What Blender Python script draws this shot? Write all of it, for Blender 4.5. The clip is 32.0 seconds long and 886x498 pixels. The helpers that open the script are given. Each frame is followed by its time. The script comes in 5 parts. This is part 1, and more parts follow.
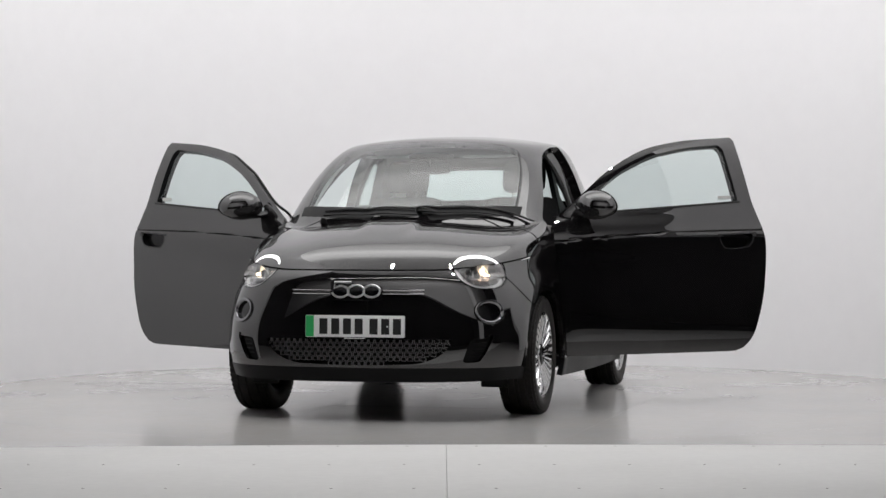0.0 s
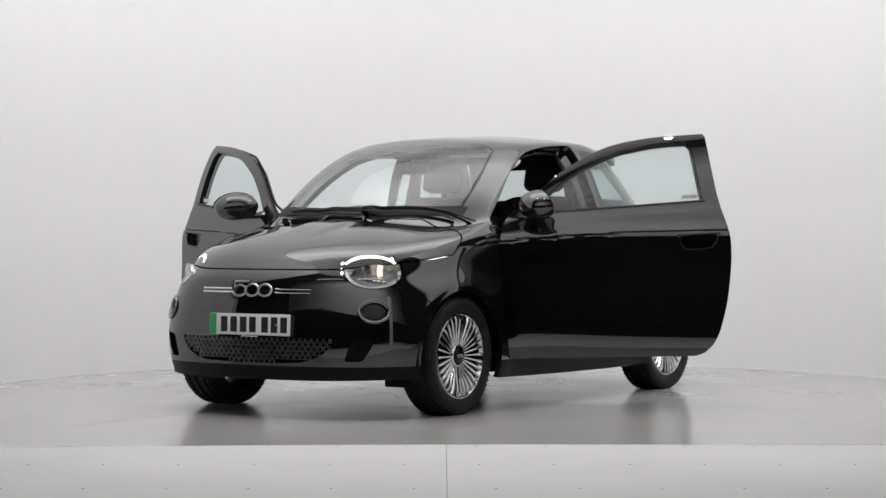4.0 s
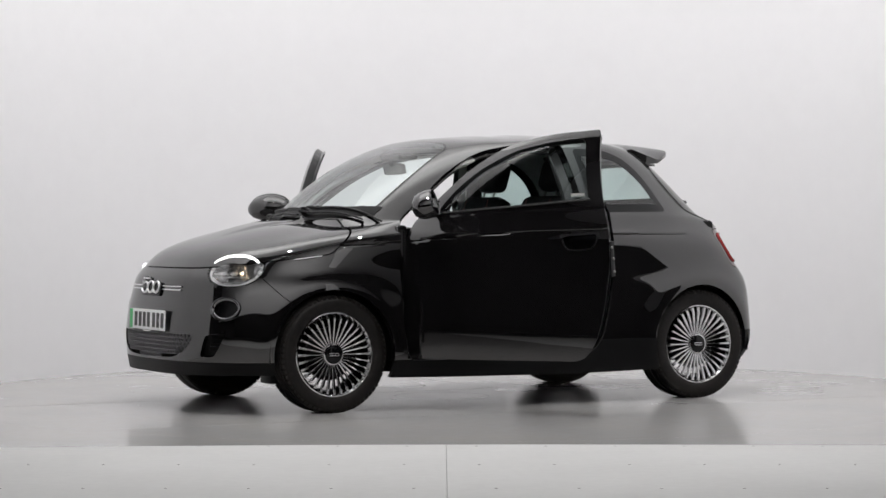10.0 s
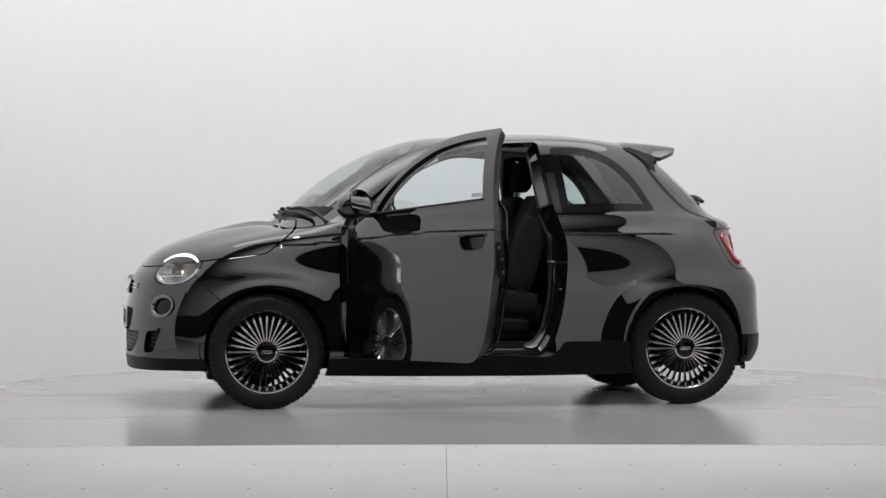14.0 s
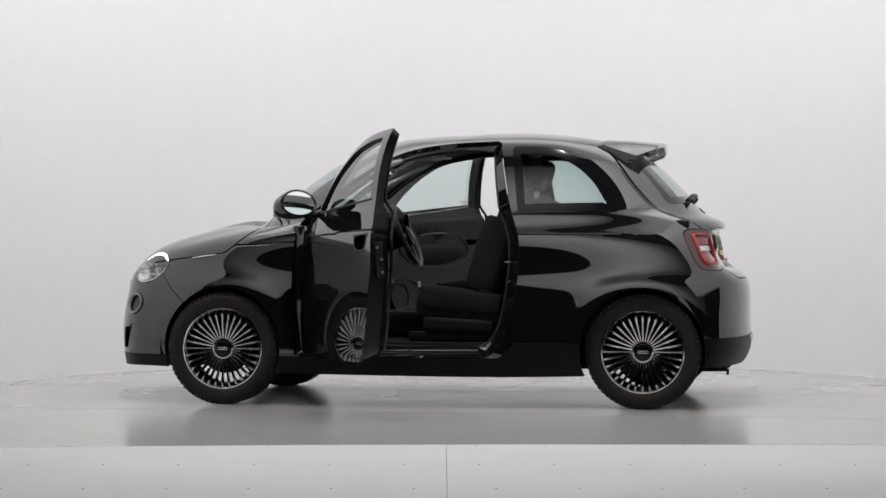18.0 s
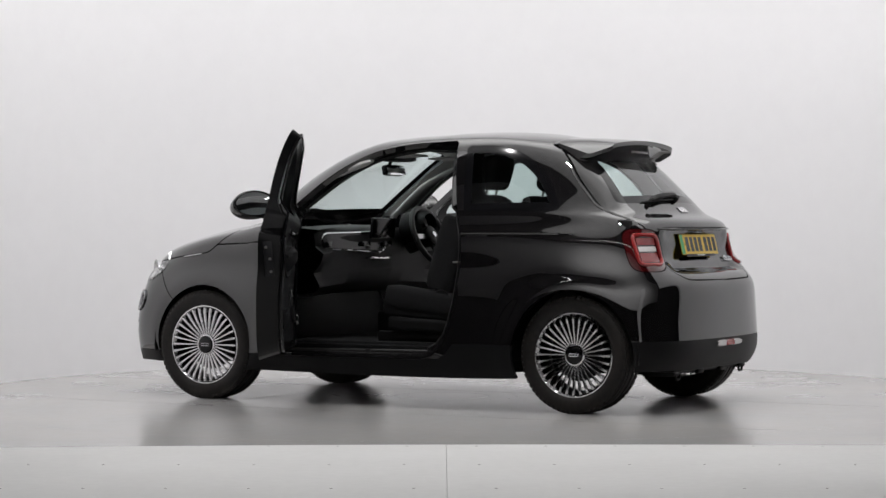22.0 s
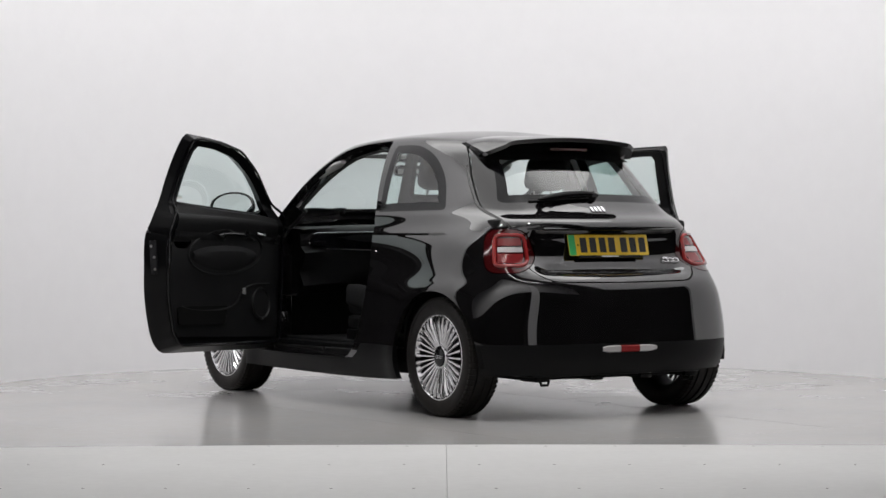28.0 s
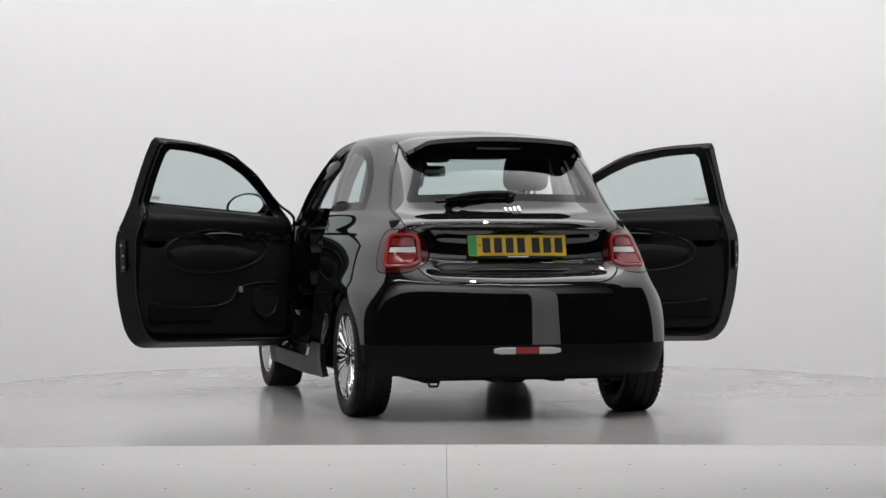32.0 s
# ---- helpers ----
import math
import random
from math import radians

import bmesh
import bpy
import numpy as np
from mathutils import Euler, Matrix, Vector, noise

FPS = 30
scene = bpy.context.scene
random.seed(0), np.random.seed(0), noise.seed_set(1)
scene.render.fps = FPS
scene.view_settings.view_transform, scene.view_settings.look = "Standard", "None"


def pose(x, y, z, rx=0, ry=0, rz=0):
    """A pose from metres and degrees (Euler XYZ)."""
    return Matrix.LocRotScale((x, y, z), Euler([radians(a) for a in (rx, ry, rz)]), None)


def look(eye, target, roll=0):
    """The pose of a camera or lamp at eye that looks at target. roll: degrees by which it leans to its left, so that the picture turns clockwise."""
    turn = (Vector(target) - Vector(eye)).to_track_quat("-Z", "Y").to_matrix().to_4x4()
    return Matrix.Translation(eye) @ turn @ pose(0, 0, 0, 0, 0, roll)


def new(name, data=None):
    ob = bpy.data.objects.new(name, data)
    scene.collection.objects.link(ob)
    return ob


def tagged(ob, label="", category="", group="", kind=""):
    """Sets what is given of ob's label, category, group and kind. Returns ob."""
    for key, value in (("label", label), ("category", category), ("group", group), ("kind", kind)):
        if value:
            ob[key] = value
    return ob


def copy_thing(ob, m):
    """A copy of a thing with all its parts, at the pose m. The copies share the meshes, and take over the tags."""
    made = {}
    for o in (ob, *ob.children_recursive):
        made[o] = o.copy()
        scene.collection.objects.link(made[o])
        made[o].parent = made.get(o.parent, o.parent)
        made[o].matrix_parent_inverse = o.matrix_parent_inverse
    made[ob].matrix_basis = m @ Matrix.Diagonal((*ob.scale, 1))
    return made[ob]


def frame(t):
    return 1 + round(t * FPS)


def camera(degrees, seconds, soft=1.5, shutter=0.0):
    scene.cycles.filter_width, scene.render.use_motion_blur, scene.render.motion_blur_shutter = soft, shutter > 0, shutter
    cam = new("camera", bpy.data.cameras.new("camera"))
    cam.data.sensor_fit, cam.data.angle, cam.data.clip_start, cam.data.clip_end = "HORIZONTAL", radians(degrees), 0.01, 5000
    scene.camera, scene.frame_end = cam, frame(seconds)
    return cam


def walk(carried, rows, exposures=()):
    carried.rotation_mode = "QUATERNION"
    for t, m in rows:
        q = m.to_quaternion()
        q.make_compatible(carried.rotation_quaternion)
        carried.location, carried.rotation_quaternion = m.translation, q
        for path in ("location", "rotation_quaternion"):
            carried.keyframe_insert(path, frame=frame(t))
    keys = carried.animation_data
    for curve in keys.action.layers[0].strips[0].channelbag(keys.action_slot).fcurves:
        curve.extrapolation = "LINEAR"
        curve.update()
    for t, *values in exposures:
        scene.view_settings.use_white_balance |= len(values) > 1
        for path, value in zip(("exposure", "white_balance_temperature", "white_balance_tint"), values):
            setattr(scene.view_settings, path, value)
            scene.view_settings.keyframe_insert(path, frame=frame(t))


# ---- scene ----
from mathutils.bvhtree import BVHTree

# ---------------------------------------------------------------- camera
cam = camera(21.92, 32.0, soft=1.5)
walk(cam, [(0.0, pose(0, -13.286, 0.980, 89.452, 0, -0.033)), (32.0, pose(0, -13.286, 0.980, 89.452, 0, -0.033))],
     exposures=[(0.0, 0.12), (32.0, 0.12)])

TURN_START, TURN_RATE = -104.25, -4.7289      # the turntable's heading and degrees a second
CAR_OFF = (0.069, -0.012)                       # the turntable's axis in the car's own space

# ---------------------------------------------------------------- light
world = bpy.data.worlds.new("world")
scene.world = world
world.use_nodes = True
world.node_tree.nodes["Background"].inputs[0].default_value = (0.02, 0.021, 0.023, 1)
world.node_tree.nodes["Background"].inputs[1].default_value = 0.5


def area_lamp(name, m, sx, sy, watts, color=(1, 1, 1)):
    lamp = bpy.data.lights.new(name, "AREA")
    lamp.shape, lamp.size, lamp.size_y, lamp.energy, lamp.color = "RECTANGLE", sx, sy, watts, color
    ob = new(name, lamp)
    ob.matrix_world = m
    return ob


for lamp_x, wall in ((-1.1, (-2.62, -1.15, 1.1)), (1.1, (3.1, -.6, 1.1))):
    area_lamp("studio_spot", look((lamp_x, -2.0, 4.7), wall), 0.14, 0.06, 52, (1.0, 0.985, 0.98))
# added fill lamp out of view, brightens the boards and the white slab opposite
area_lamp("hall_fill", look((0, -3.4, 4.7), (0, -5.6, 3.4)), 6.0, 0.4, 112, (1.0, 0.985, 0.97))

# ---------------------------------------------------------------- materials


def material(name, color, rough=0.5, metal=0.0, coat=0.0, spec=0.5, grain=0.0, grain_scale=40.0, bump=0.0, bump_scale=200.0,
             coat_rough=0.03, tint=None, stain_scale=1.5, coat_ior=1.5):
    """A principled material with colour variation at two scales and fine relief."""
    m = bpy.data.materials.new(name)
    m.use_nodes = True
    nt = m.node_tree
    p = nt.nodes["Principled BSDF"]
    p.inputs["Base Color"].default_value = (*color, 1)
    p.inputs["Roughness"].default_value = rough
    p.inputs["Metallic"].default_value = metal
    p.inputs["Coat Weight"].default_value = coat
    p.inputs["Coat Roughness"].default_value = coat_rough
    p.inputs["Specular IOR Level"].default_value = spec
    p.inputs["Coat IOR"].default_value = coat_ior
    if grain or bump:
        co = nt.nodes.new("ShaderNodeTexCoord")
    if grain:
        fine, wide = nt.nodes.new("ShaderNodeTexNoise"), nt.nodes.new("ShaderNodeTexNoise")
        fine.inputs["Scale"].default_value, wide.inputs["Scale"].default_value = grain_scale, stain_scale
        fine.inputs["Detail"].default_value, wide.inputs["Detail"].default_value = 4, 5
        both = nt.nodes.new("ShaderNodeMath")
        both.operation = "ADD"
        nt.links.new(co.outputs["Object"], fine.inputs["Vector"])
        nt.links.new(co.outputs["Object"], wide.inputs["Vector"])
        nt.links.new(fine.outputs["Fac"], both.inputs[0])
        nt.links.new(wide.outputs["Fac"], both.inputs[1])
        ramp = nt.nodes.new("ShaderNodeMapRange")
        ramp.inputs["From Min"].default_value, ramp.inputs["From Max"].default_value = 0.7, 1.3
        nt.links.new(both.outputs[0], ramp.inputs["Value"])
        mix = nt.nodes.new("ShaderNodeMix")
        mix.data_type = "RGBA"
        other = tint or [c * (1 - grain) for c in color]
        mix.inputs[6].default_value, mix.inputs[7].default_value = (*color, 1), (*other, 1)
        nt.links.new(ramp.outputs[0], mix.inputs[0])
        nt.links.new(mix.outputs[2], p.inputs["Base Color"])
        rr = nt.nodes.new("ShaderNodeMapRange")
        rr.inputs["From Min"].default_value, rr.inputs["From Max"].default_value = 0.3, 0.7
        rr.inputs["To Min"].default_value, rr.inputs["To Max"].default_value = rough * 0.88, min(1, rough * 1.12)
        nt.links.new(wide.outputs["Fac"], rr.inputs["Value"])
        nt.links.new(rr.outputs[0], p.inputs["Roughness"])
    if bump:
        n, b = nt.nodes.new("ShaderNodeTexNoise"), nt.nodes.new("ShaderNodeBump")
        n.inputs["Scale"].default_value, n.inputs["Detail"].default_value = bump_scale, 3
        b.inputs["Strength"].default_value, b.inputs["Distance"].default_value = bump, 0.002
        nt.links.new(co.outputs["Object"], n.inputs["Vector"])
        nt.links.new(n.outputs["Fac"], b.inputs["Height"])
        nt.links.new(b.outputs["Normal"], p.inputs["Normal"])
    return m


def glass(name, color, rough=0.0):
    """A thin pane: see-through with a little tint, mirror-like at a slant."""
    m = bpy.data.materials.new(name)
    m.use_nodes = True
    nt = m.node_tree
    nt.nodes.remove(nt.nodes["Principled BSDF"])
    out = nt.nodes["Material Output"]
    clear, gloss, mix, face, rise, lift = (nt.nodes.new(k) for k in
                                           ("ShaderNodeBsdfTransparent", "ShaderNodeBsdfGlossy", "ShaderNodeMixShader",
                                            "ShaderNodeLayerWeight", "ShaderNodeMath", "ShaderNodeMath"))
    clear.inputs[0].default_value = (*color, 1)
    gloss.inputs["Roughness"].default_value = rough
    rise.operation, lift.operation = "POWER", "MULTIPLY_ADD"
    rise.inputs[1].default_value = 4.0
    lift.inputs[1].default_value, lift.inputs[2].default_value = 0.91, 0.11
    nt.links.new(face.outputs["Facing"], rise.inputs[0])
    nt.links.new(rise.outputs[0], lift.inputs[0])
    nt.links.new(lift.outputs[0], mix.inputs[0])
    nt.links.new(clear.outputs[0], mix.inputs[1])
    nt.links.new(gloss.outputs[0], mix.inputs[2])
    nt.links.new(mix.outputs[0], out.inputs["Surface"])
    return m


def glow(name, color, strength):
    m = bpy.data.materials.new(name)
    m.use_nodes = True
    p = m.node_tree.nodes["Principled BSDF"]
    p.inputs["Base Color"].default_value = (*color, 1)
    p.inputs["Emission Color"].default_value = (*color, 1)
    p.inputs["Emission Strength"].default_value = strength
    return m


PAINT = material("black_car_paint", (0.007, 0.0065, 0.007), 0.4, coat=1.0, spec=0.0, coat_rough=0.01, coat_ior=1.95)
DOOR_EDGE = material("unpolished_black_edge", (0.004, 0.004, 0.0045), 0.35, spec=0.08, coat=0.25, coat_rough=0.02)
DRL = glow("running_light_white", (1.0, 1.0, 1.0), 1.5)
DRL_DIM = glow("light_ring_white", (0.8, 0.8, 0.8), 0.18)
BULB = glow("warm_bulb", (1.0, 0.8, 0.55), 6.0)
REFLECTOR = material("lamp_reflector", (0.93, 0.93, 0.94), 0.22, metal=1.0, grain=0.3, grain_scale=40, bump=1.0, bump_scale=45)
GLOSS_GLASS = material("dark_lens", (0.03, 0.03, 0.035), 0.03, spec=0.8)
DARK_CHROME = material("dark_chrome", (0.24, 0.24, 0.25), 0.12, metal=1.0)
RED_LENS = material("red_lens", (0.055, 0.003, 0.004), 0.08, coat=0.7)
RED_DARK = material("deep_red_lens", (0.20, 0.018, 0.02), 0.12, coat=0.6)
RED_BLACK = material("unlit_red_lens", (0.05, 0.004, 0.005), 0.12, coat=0.6)
RED_GLOW = material("red_light_guide", (0.30, 0.022, 0.022), 0.2, coat=0.3)
WHITE_LENS = material("white_lens", (0.6, 0.58, 0.58), 0.15, coat=0.5)
# near-black: recess shade put into the colour; also on bumper joint and door pocket
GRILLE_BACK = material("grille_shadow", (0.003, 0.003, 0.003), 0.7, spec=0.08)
MESH = material("satin_mesh", (0.30, 0.30, 0.31), 0.3, metal=0.9)
PLATE_WHITE = material("plate_white", (0.88, 0.89, 0.89), 0.35, spec=0.5, grain=0.04, grain_scale=60)
PLATE_YELLOW = material("plate_yellow", (0.84, 0.56, 0.035), 0.35, spec=0.5, grain=0.06, grain_scale=60)
PLATE_GREEN = material("plate_green", (0.03, 0.42, 0.12), 0.35)
SWITCH = material("grey_switch", (0.2, 0.2, 0.2), 0.4)
DARK_GLOSS = material("satin_black_rim", (0.02, 0.02, 0.021), 0.3)
DECAL_GREY = material("glass_mark_grey", (0.35, 0.35, 0.35), 0.6)
DECAL_WHITE = material("glass_label_white", (0.7, 0.7, 0.68), 0.6)
STITCH = material("red_brown_thread", (0.10, 0.03, 0.025), 0.8)
STEERING = material("steering_leather", (0.012, 0.012, 0.012), 0.45, bump=0.2, bump_scale=300)
CHROME_DULL = material("satin_silver", (0.45, 0.45, 0.46), 0.3, metal=1.0)
PLATE_INK = material("plate_ink", (0.012, 0.012, 0.013), 0.4)
PLASTIC = material("black_plastic", (0.005, 0.005, 0.0055), 0.45, spec=0.16, grain=0.2, bump=0.12, bump_scale=500)
GLOSS = material("gloss_black_plastic", (0.005, 0.005, 0.006), 0.12, spec=0.35)
RUBBER = material("tyre_rubber", (0.008, 0.0075, 0.0075), 0.6, spec=0.28, grain=0.35, tint=(0.018, 0.015, 0.013), bump=0.15, bump_scale=300, stain_scale=6)
SEAL = material("rubber_seal", (0.01, 0.01, 0.01), 0.45)
ALLOY = material("machined_alloy", (0.72, 0.72, 0.73), 0.13, metal=1.0, grain=0.12, grain_scale=90)
DARK_METAL = material("dark_metal", (0.028, 0.028, 0.03), 0.45, metal=0.8, grain=0.3, grain_scale=60)
STEEL = material("brushed_steel", (0.35, 0.34, 0.33), 0.4, metal=1.0, grain=0.2, grain_scale=60)
CHROME = material("chrome", (0.8, 0.8, 0.82), 0.06, metal=1.0)
CHROME_SOFT = material("brushed_chrome", (0.82, 0.82, 0.83), 0.28, metal=1.0)
MIRROR = material("mirror_silver", (0.86, 0.88, 0.89), 0.01, metal=1.0)
GLASS = glass("tinted_glass", (0.77, 0.865, 0.85))
CLEAR = glass("clear_lens", (0.95, 0.95, 0.95))
FABRIC = material("black_seat_cloth", (0.02, 0.02, 0.021), 0.95, spec=0.08, grain=0.35, grain_scale=120, bump=0.4, bump_scale=600)
TRIM = material("dark_cabin_plastic", (0.006, 0.006, 0.0065), 0.5, spec=0.2, grain=0.2, bump=0.2, bump_scale=450)
HEADLINER = material("grey_headliner", (0.66, 0.66, 0.65), 0.95, grain=0.1, grain_scale=150, bump=0.2, bump_scale=500)
WALL = material("white_wall_paint", (0.80, 0.796, 0.808), 0.85, spec=0.2, grain=0.025, grain_scale=8, stain_scale=0.7, bump=0.1, bump_scale=25)
FLOOR = material("polished_grey_floor", (0.425, 0.421, 0.423), 0.17, spec=0.42, grain=0.18, grain_scale=14, stain_scale=1.3, bump=0.03, bump_scale=22, tint=(0.41, 0.395, 0.38))
APRON = material("painted_board", (0.60, 0.60, 0.595), 0.62, spec=0.25, grain=0.07, grain_scale=18, stain_scale=1.1)
DARK_WALL = material("dark_hall_wall", (0.02, 0.02, 0.022), 0.8, grain=0.2, grain_scale=3)
SEAM = material("seam_dirt", (0.22, 0.21, 0.20), 0.8, grain=0.3)

# ---------------------------------------------------------------- mesh tools


def mesh_ob(name, bm, mats, parent=None, label="", smooth=40):
    me = bpy.data.meshes.new(name)
    bm.normal_update()
    for f in bm.faces:
        f.smooth = True
    for e in bm.edges:
        if len(e.link_faces) == 2 and e.calc_face_angle(0) > radians(smooth):
            e.smooth = False
    bm.to_mesh(me)
    bm.free()
    for m in (mats if isinstance(mats, (list, tuple)) else [mats]):
        me.materials.append(m)
    ob = new(name, me)
    if parent is not None:
        ob.parent = parent
    if label:
        ob["label"] = label
    return ob


def part(name, bm, mats, parent, label="", smooth=40):
    return mesh_ob(name, bm, mats, parent, label, smooth)


def empty(name, m=None):
    ob = new(name)
    ob.empty_display_size = 0.2
    if m is not None:
        ob.matrix_world = m
    return ob


def box(bm, lo, hi, bevel=0.0, m=None, seg=2, mat=0):
    g = bmesh.new()
    bmesh.ops.create_cube(g, size=1)
    for v in g.verts:
        v.co = Vector([lo[i] + (v.co[i] + 0.5) * (hi[i] - lo[i]) for i in range(3)])
    if bevel:
        bmesh.ops.bevel(g, geom=list(g.edges), offset=bevel, segments=seg, profile=0.5, affect="EDGES")
    merge(bm, g, m, mat)
    return bm


def merge(bm, g, m=None, mat=0):
    m = m or Matrix()
    made = {v: bm.verts.new(m @ v.co) for v in g.verts}
    for f in g.faces:
        try:
            n = bm.faces.new([made[v] for v in f.verts])
            n.material_index = mat or f.material_index
        except ValueError:
            pass
    g.free()


def lathe(bm, profile, steps=48, m=None, axis="y", mat=0, closed=False):
    """Turns (radius, offset) pairs round an axis."""
    m = m or Matrix()
    rings = []
    for i in range(steps):
        a = 2 * math.pi * i / steps
        row = []
        for r, o in profile:
            p = {"y": (r * math.cos(a), o, r * math.sin(a)), "x": (o, r * math.cos(a), r * math.sin(a)),
                 "z": (r * math.cos(a), r * math.sin(a), o)}[axis]
            row.append(bm.verts.new(m @ Vector(p)))
        rings.append(row)
    k = len(profile)
    for i in range(steps):
        a, b = rings[i], rings[(i + 1) % steps]
        for j in range(k if closed else k - 1):
            f = bm.faces.new((a[j], b[j], b[(j + 1) % k], a[(j + 1) % k]))
            f.material_index = mat
    return bm


def tube(bm, pts, radius, seg=8, closed=False, m=None, flat=1.0, up=None, mat=0):
    """A rod along points; flat squeezes it along up."""
    m = m or Matrix()
    pts = [Vector(p) for p in pts]
    n = len(pts)
    rings = []
    side = None
    for i, p in enumerate(pts):
        a, b = (pts[i - 1], pts[(i + 1) % n]) if closed else (pts[max(i - 1, 0)], pts[min(i + 1, n - 1)])
        d = (b - a).normalized()
        ref = Vector(up) if up else (side or (Vector((0, 0, 1)) if abs(d.z) < 0.9 else Vector((1, 0, 0))))
        s = d.cross(ref).normalized()
        t = s.cross(d).normalized()
        side = None if up else t
        r = radius[i] if isinstance(radius, (list, tuple)) else radius
        rings.append([bm.verts.new(m @ (p + s * r * math.cos(2 * math.pi * j / seg) + t * r * flat * math.sin(2 * math.pi * j / seg)))
                      for j in range(seg)])
    for i in range(n if closed else n - 1):
        a, b = rings[i], rings[(i + 1) % n]
        for j in range(seg):
            bm.faces.new((a[j], a[(j + 1) % seg], b[(j + 1) % seg], b[j])).material_index = mat
    if not closed:
        bm.faces.new(rings[0][::-1]).material_index = mat
        bm.faces.new(rings[-1]).material_index = mat
    return bm


def slab(bm, outline, depth, m=None, bevel=0.0, mat=0, seg=2):
    """A plate with the outline [(x, y)], from z = 0 to depth."""
    g = bmesh.new()
    vs = [g.verts.new((x, y, 0)) for x, y in outline]
    f = g.faces.new(vs)
    r = bmesh.ops.extrude_face_region(g, geom=[f])
    for v in r["geom"]:
        if isinstance(v, bmesh.types.BMVert):
            v.co.z += depth
    bmesh.ops.recalc_face_normals(g, faces=g.faces)
    if bevel:
        es = [e for e in g.edges if abs(e.verts[0].co.z - depth) < 1e-6 and abs(e.verts[1].co.z - depth) < 1e-6]
        bmesh.ops.bevel(g, geom=es, offset=bevel, segments=seg, profile=0.5, affect="EDGES")
    merge(bm, g, m, mat)
    return bm


def rounded(points, r, n=5):
    """The outline of a polygon with rounded corners."""
    out = []
    k = len(points)
    for i in range(k):
        a, b, c = Vector(points[i - 1]), Vector(points[i]), Vector(points[(i + 1) % k])
        q = r[i] if isinstance(r, (list, tuple)) else r
        q = min(q, 0.45 * (a - b).length, 0.45 * (c - b).length)
        p0, p1 = b + (a - b).normalized() * q, b + (c - b).normalized() * q
        for j in range(n + 1):
            t = j / n
            out.append(tuple(p0 * (1 - t) ** 2 + b * 2 * t * (1 - t) + p1 * t * t))
    return out


def spline(knots, steps):
    """Points of a smooth open curve through the knots."""
    k = [np.array(p, float) for p in knots]
    k = [2 * k[0] - k[1]] + k + [2 * k[-1] - k[-2]]
    out = []
    for i in range(1, len(k) - 2):
        for j in range(steps):
            t = j / steps
            a, b, c, d = k[i - 1], k[i], k[i + 1], k[i + 2]
            out.append(0.5 * (2 * b + (c - a) * t + (2 * a - 5 * b + 4 * c - d) * t * t + (3 * b - 3 * c + d - a) * t ** 3))
    out.append(k[-2])
    return [tuple(p) for p in out]

# ---------------------------------------------------------------- the studio
R_WALL, WALL_AT = 3.05, (0.14, 0.14)     # the drum and its middle


def ring_wall(name, r0, r1, z0, z1, a0, a1, mat, steps=96):
    bm = bmesh.new()
    rows = []
    for i in range(steps + 1):
        a = radians(a0 + (a1 - a0) * i / steps)
        rows.append([bm.verts.new((WALL_AT[0] + r * math.sin(a), WALL_AT[1] - r * math.cos(a), z)) for r, z in ((r0, z0), (r0, z1), (r1, z1), (r1, z0))])
    for a, b in zip(rows, rows[1:]):
        for j in range(4):
            bm.faces.new((a[j], b[j], b[(j + 1) % 4], a[(j + 1) % 4]))
    bm.faces.new(rows[0])
    bm.faces.new(rows[-1][::-1])
    bmesh.ops.recalc_face_normals(bm, faces=bm.faces)
    return tagged(mesh_ob(name, bm, mat), kind="structure")


OPEN_HALF, OPEN_LEFT = 45.0, 51.0
SIDE_GAP, GAP_TOP = (-52.5, 66.0), 1.4
for a0, a1 in ((OPEN_HALF, SIDE_GAP[1]), (SIDE_GAP[0], -OPEN_LEFT)):
    ring_wall("wall_over_gap", R_WALL, R_WALL + 0.12, GAP_TOP, 5.0, a0, a1, WALL, 12)["label"] = "white painted wall over a low side opening"
# unseen white slab, added to give the paint its pale upper reflections
bm = bmesh.new()
box(bm, (-7.5, -5.72, 2.2), (7.5, -5.6, 7.0), .01)
tagged(mesh_ob("reflector_header", bm, WALL), "unseen white slab added for its reflection in the car paint", kind="structure")
# unseen upright strip, added for the narrow pale reflection on the bumper
bm = bmesh.new()
box(bm, (-.17, -.05, 0), (.17, .05, 3.0), .01, pose(2.06, -4.0, 0, 0, 0, 25))
tagged(mesh_ob("reflector_strip", bm, WALL), "unseen white strip added for its reflection in the car paint", kind="structure")
# added glowing ceiling, out of view, lights the drum; strongest near its middle
CEILING_GLOW = bpy.data.materials.new("ceiling_fill_glow")
CEILING_GLOW.use_nodes = True
nt = CEILING_GLOW.node_tree
p = nt.nodes["Principled BSDF"]
p.inputs["Base Color"].default_value = (0.3, 0.3, 0.3, 1)
p.inputs["Roughness"].default_value = 0.9
co, sep, fall, ramp = (nt.nodes.new(k) for k in ("ShaderNodeTexCoord", "ShaderNodeSeparateXYZ", "ShaderNodeMapRange", "ShaderNodeValToRGB"))
fall.inputs["From Min"].default_value, fall.inputs["From Max"].default_value = -3.1, 3.1
stops = ((0.0, 0.10), (0.30, 0.28), (0.46, 0.9), (0.60, 1.0), (0.78, 0.50), (1.0, 0.25))
ramp.color_ramp.interpolation = "EASE"
while len(ramp.color_ramp.elements) < len(stops):
    ramp.color_ramp.elements.new(0.5)
for e, (at, v) in zip(ramp.color_ramp.elements, stops):
    e.position, e.color = at, (v, v, v, 1)
gain = nt.nodes.new("ShaderNodeMath")
gain.operation = "MULTIPLY"
gain.inputs[1].default_value = 2.72
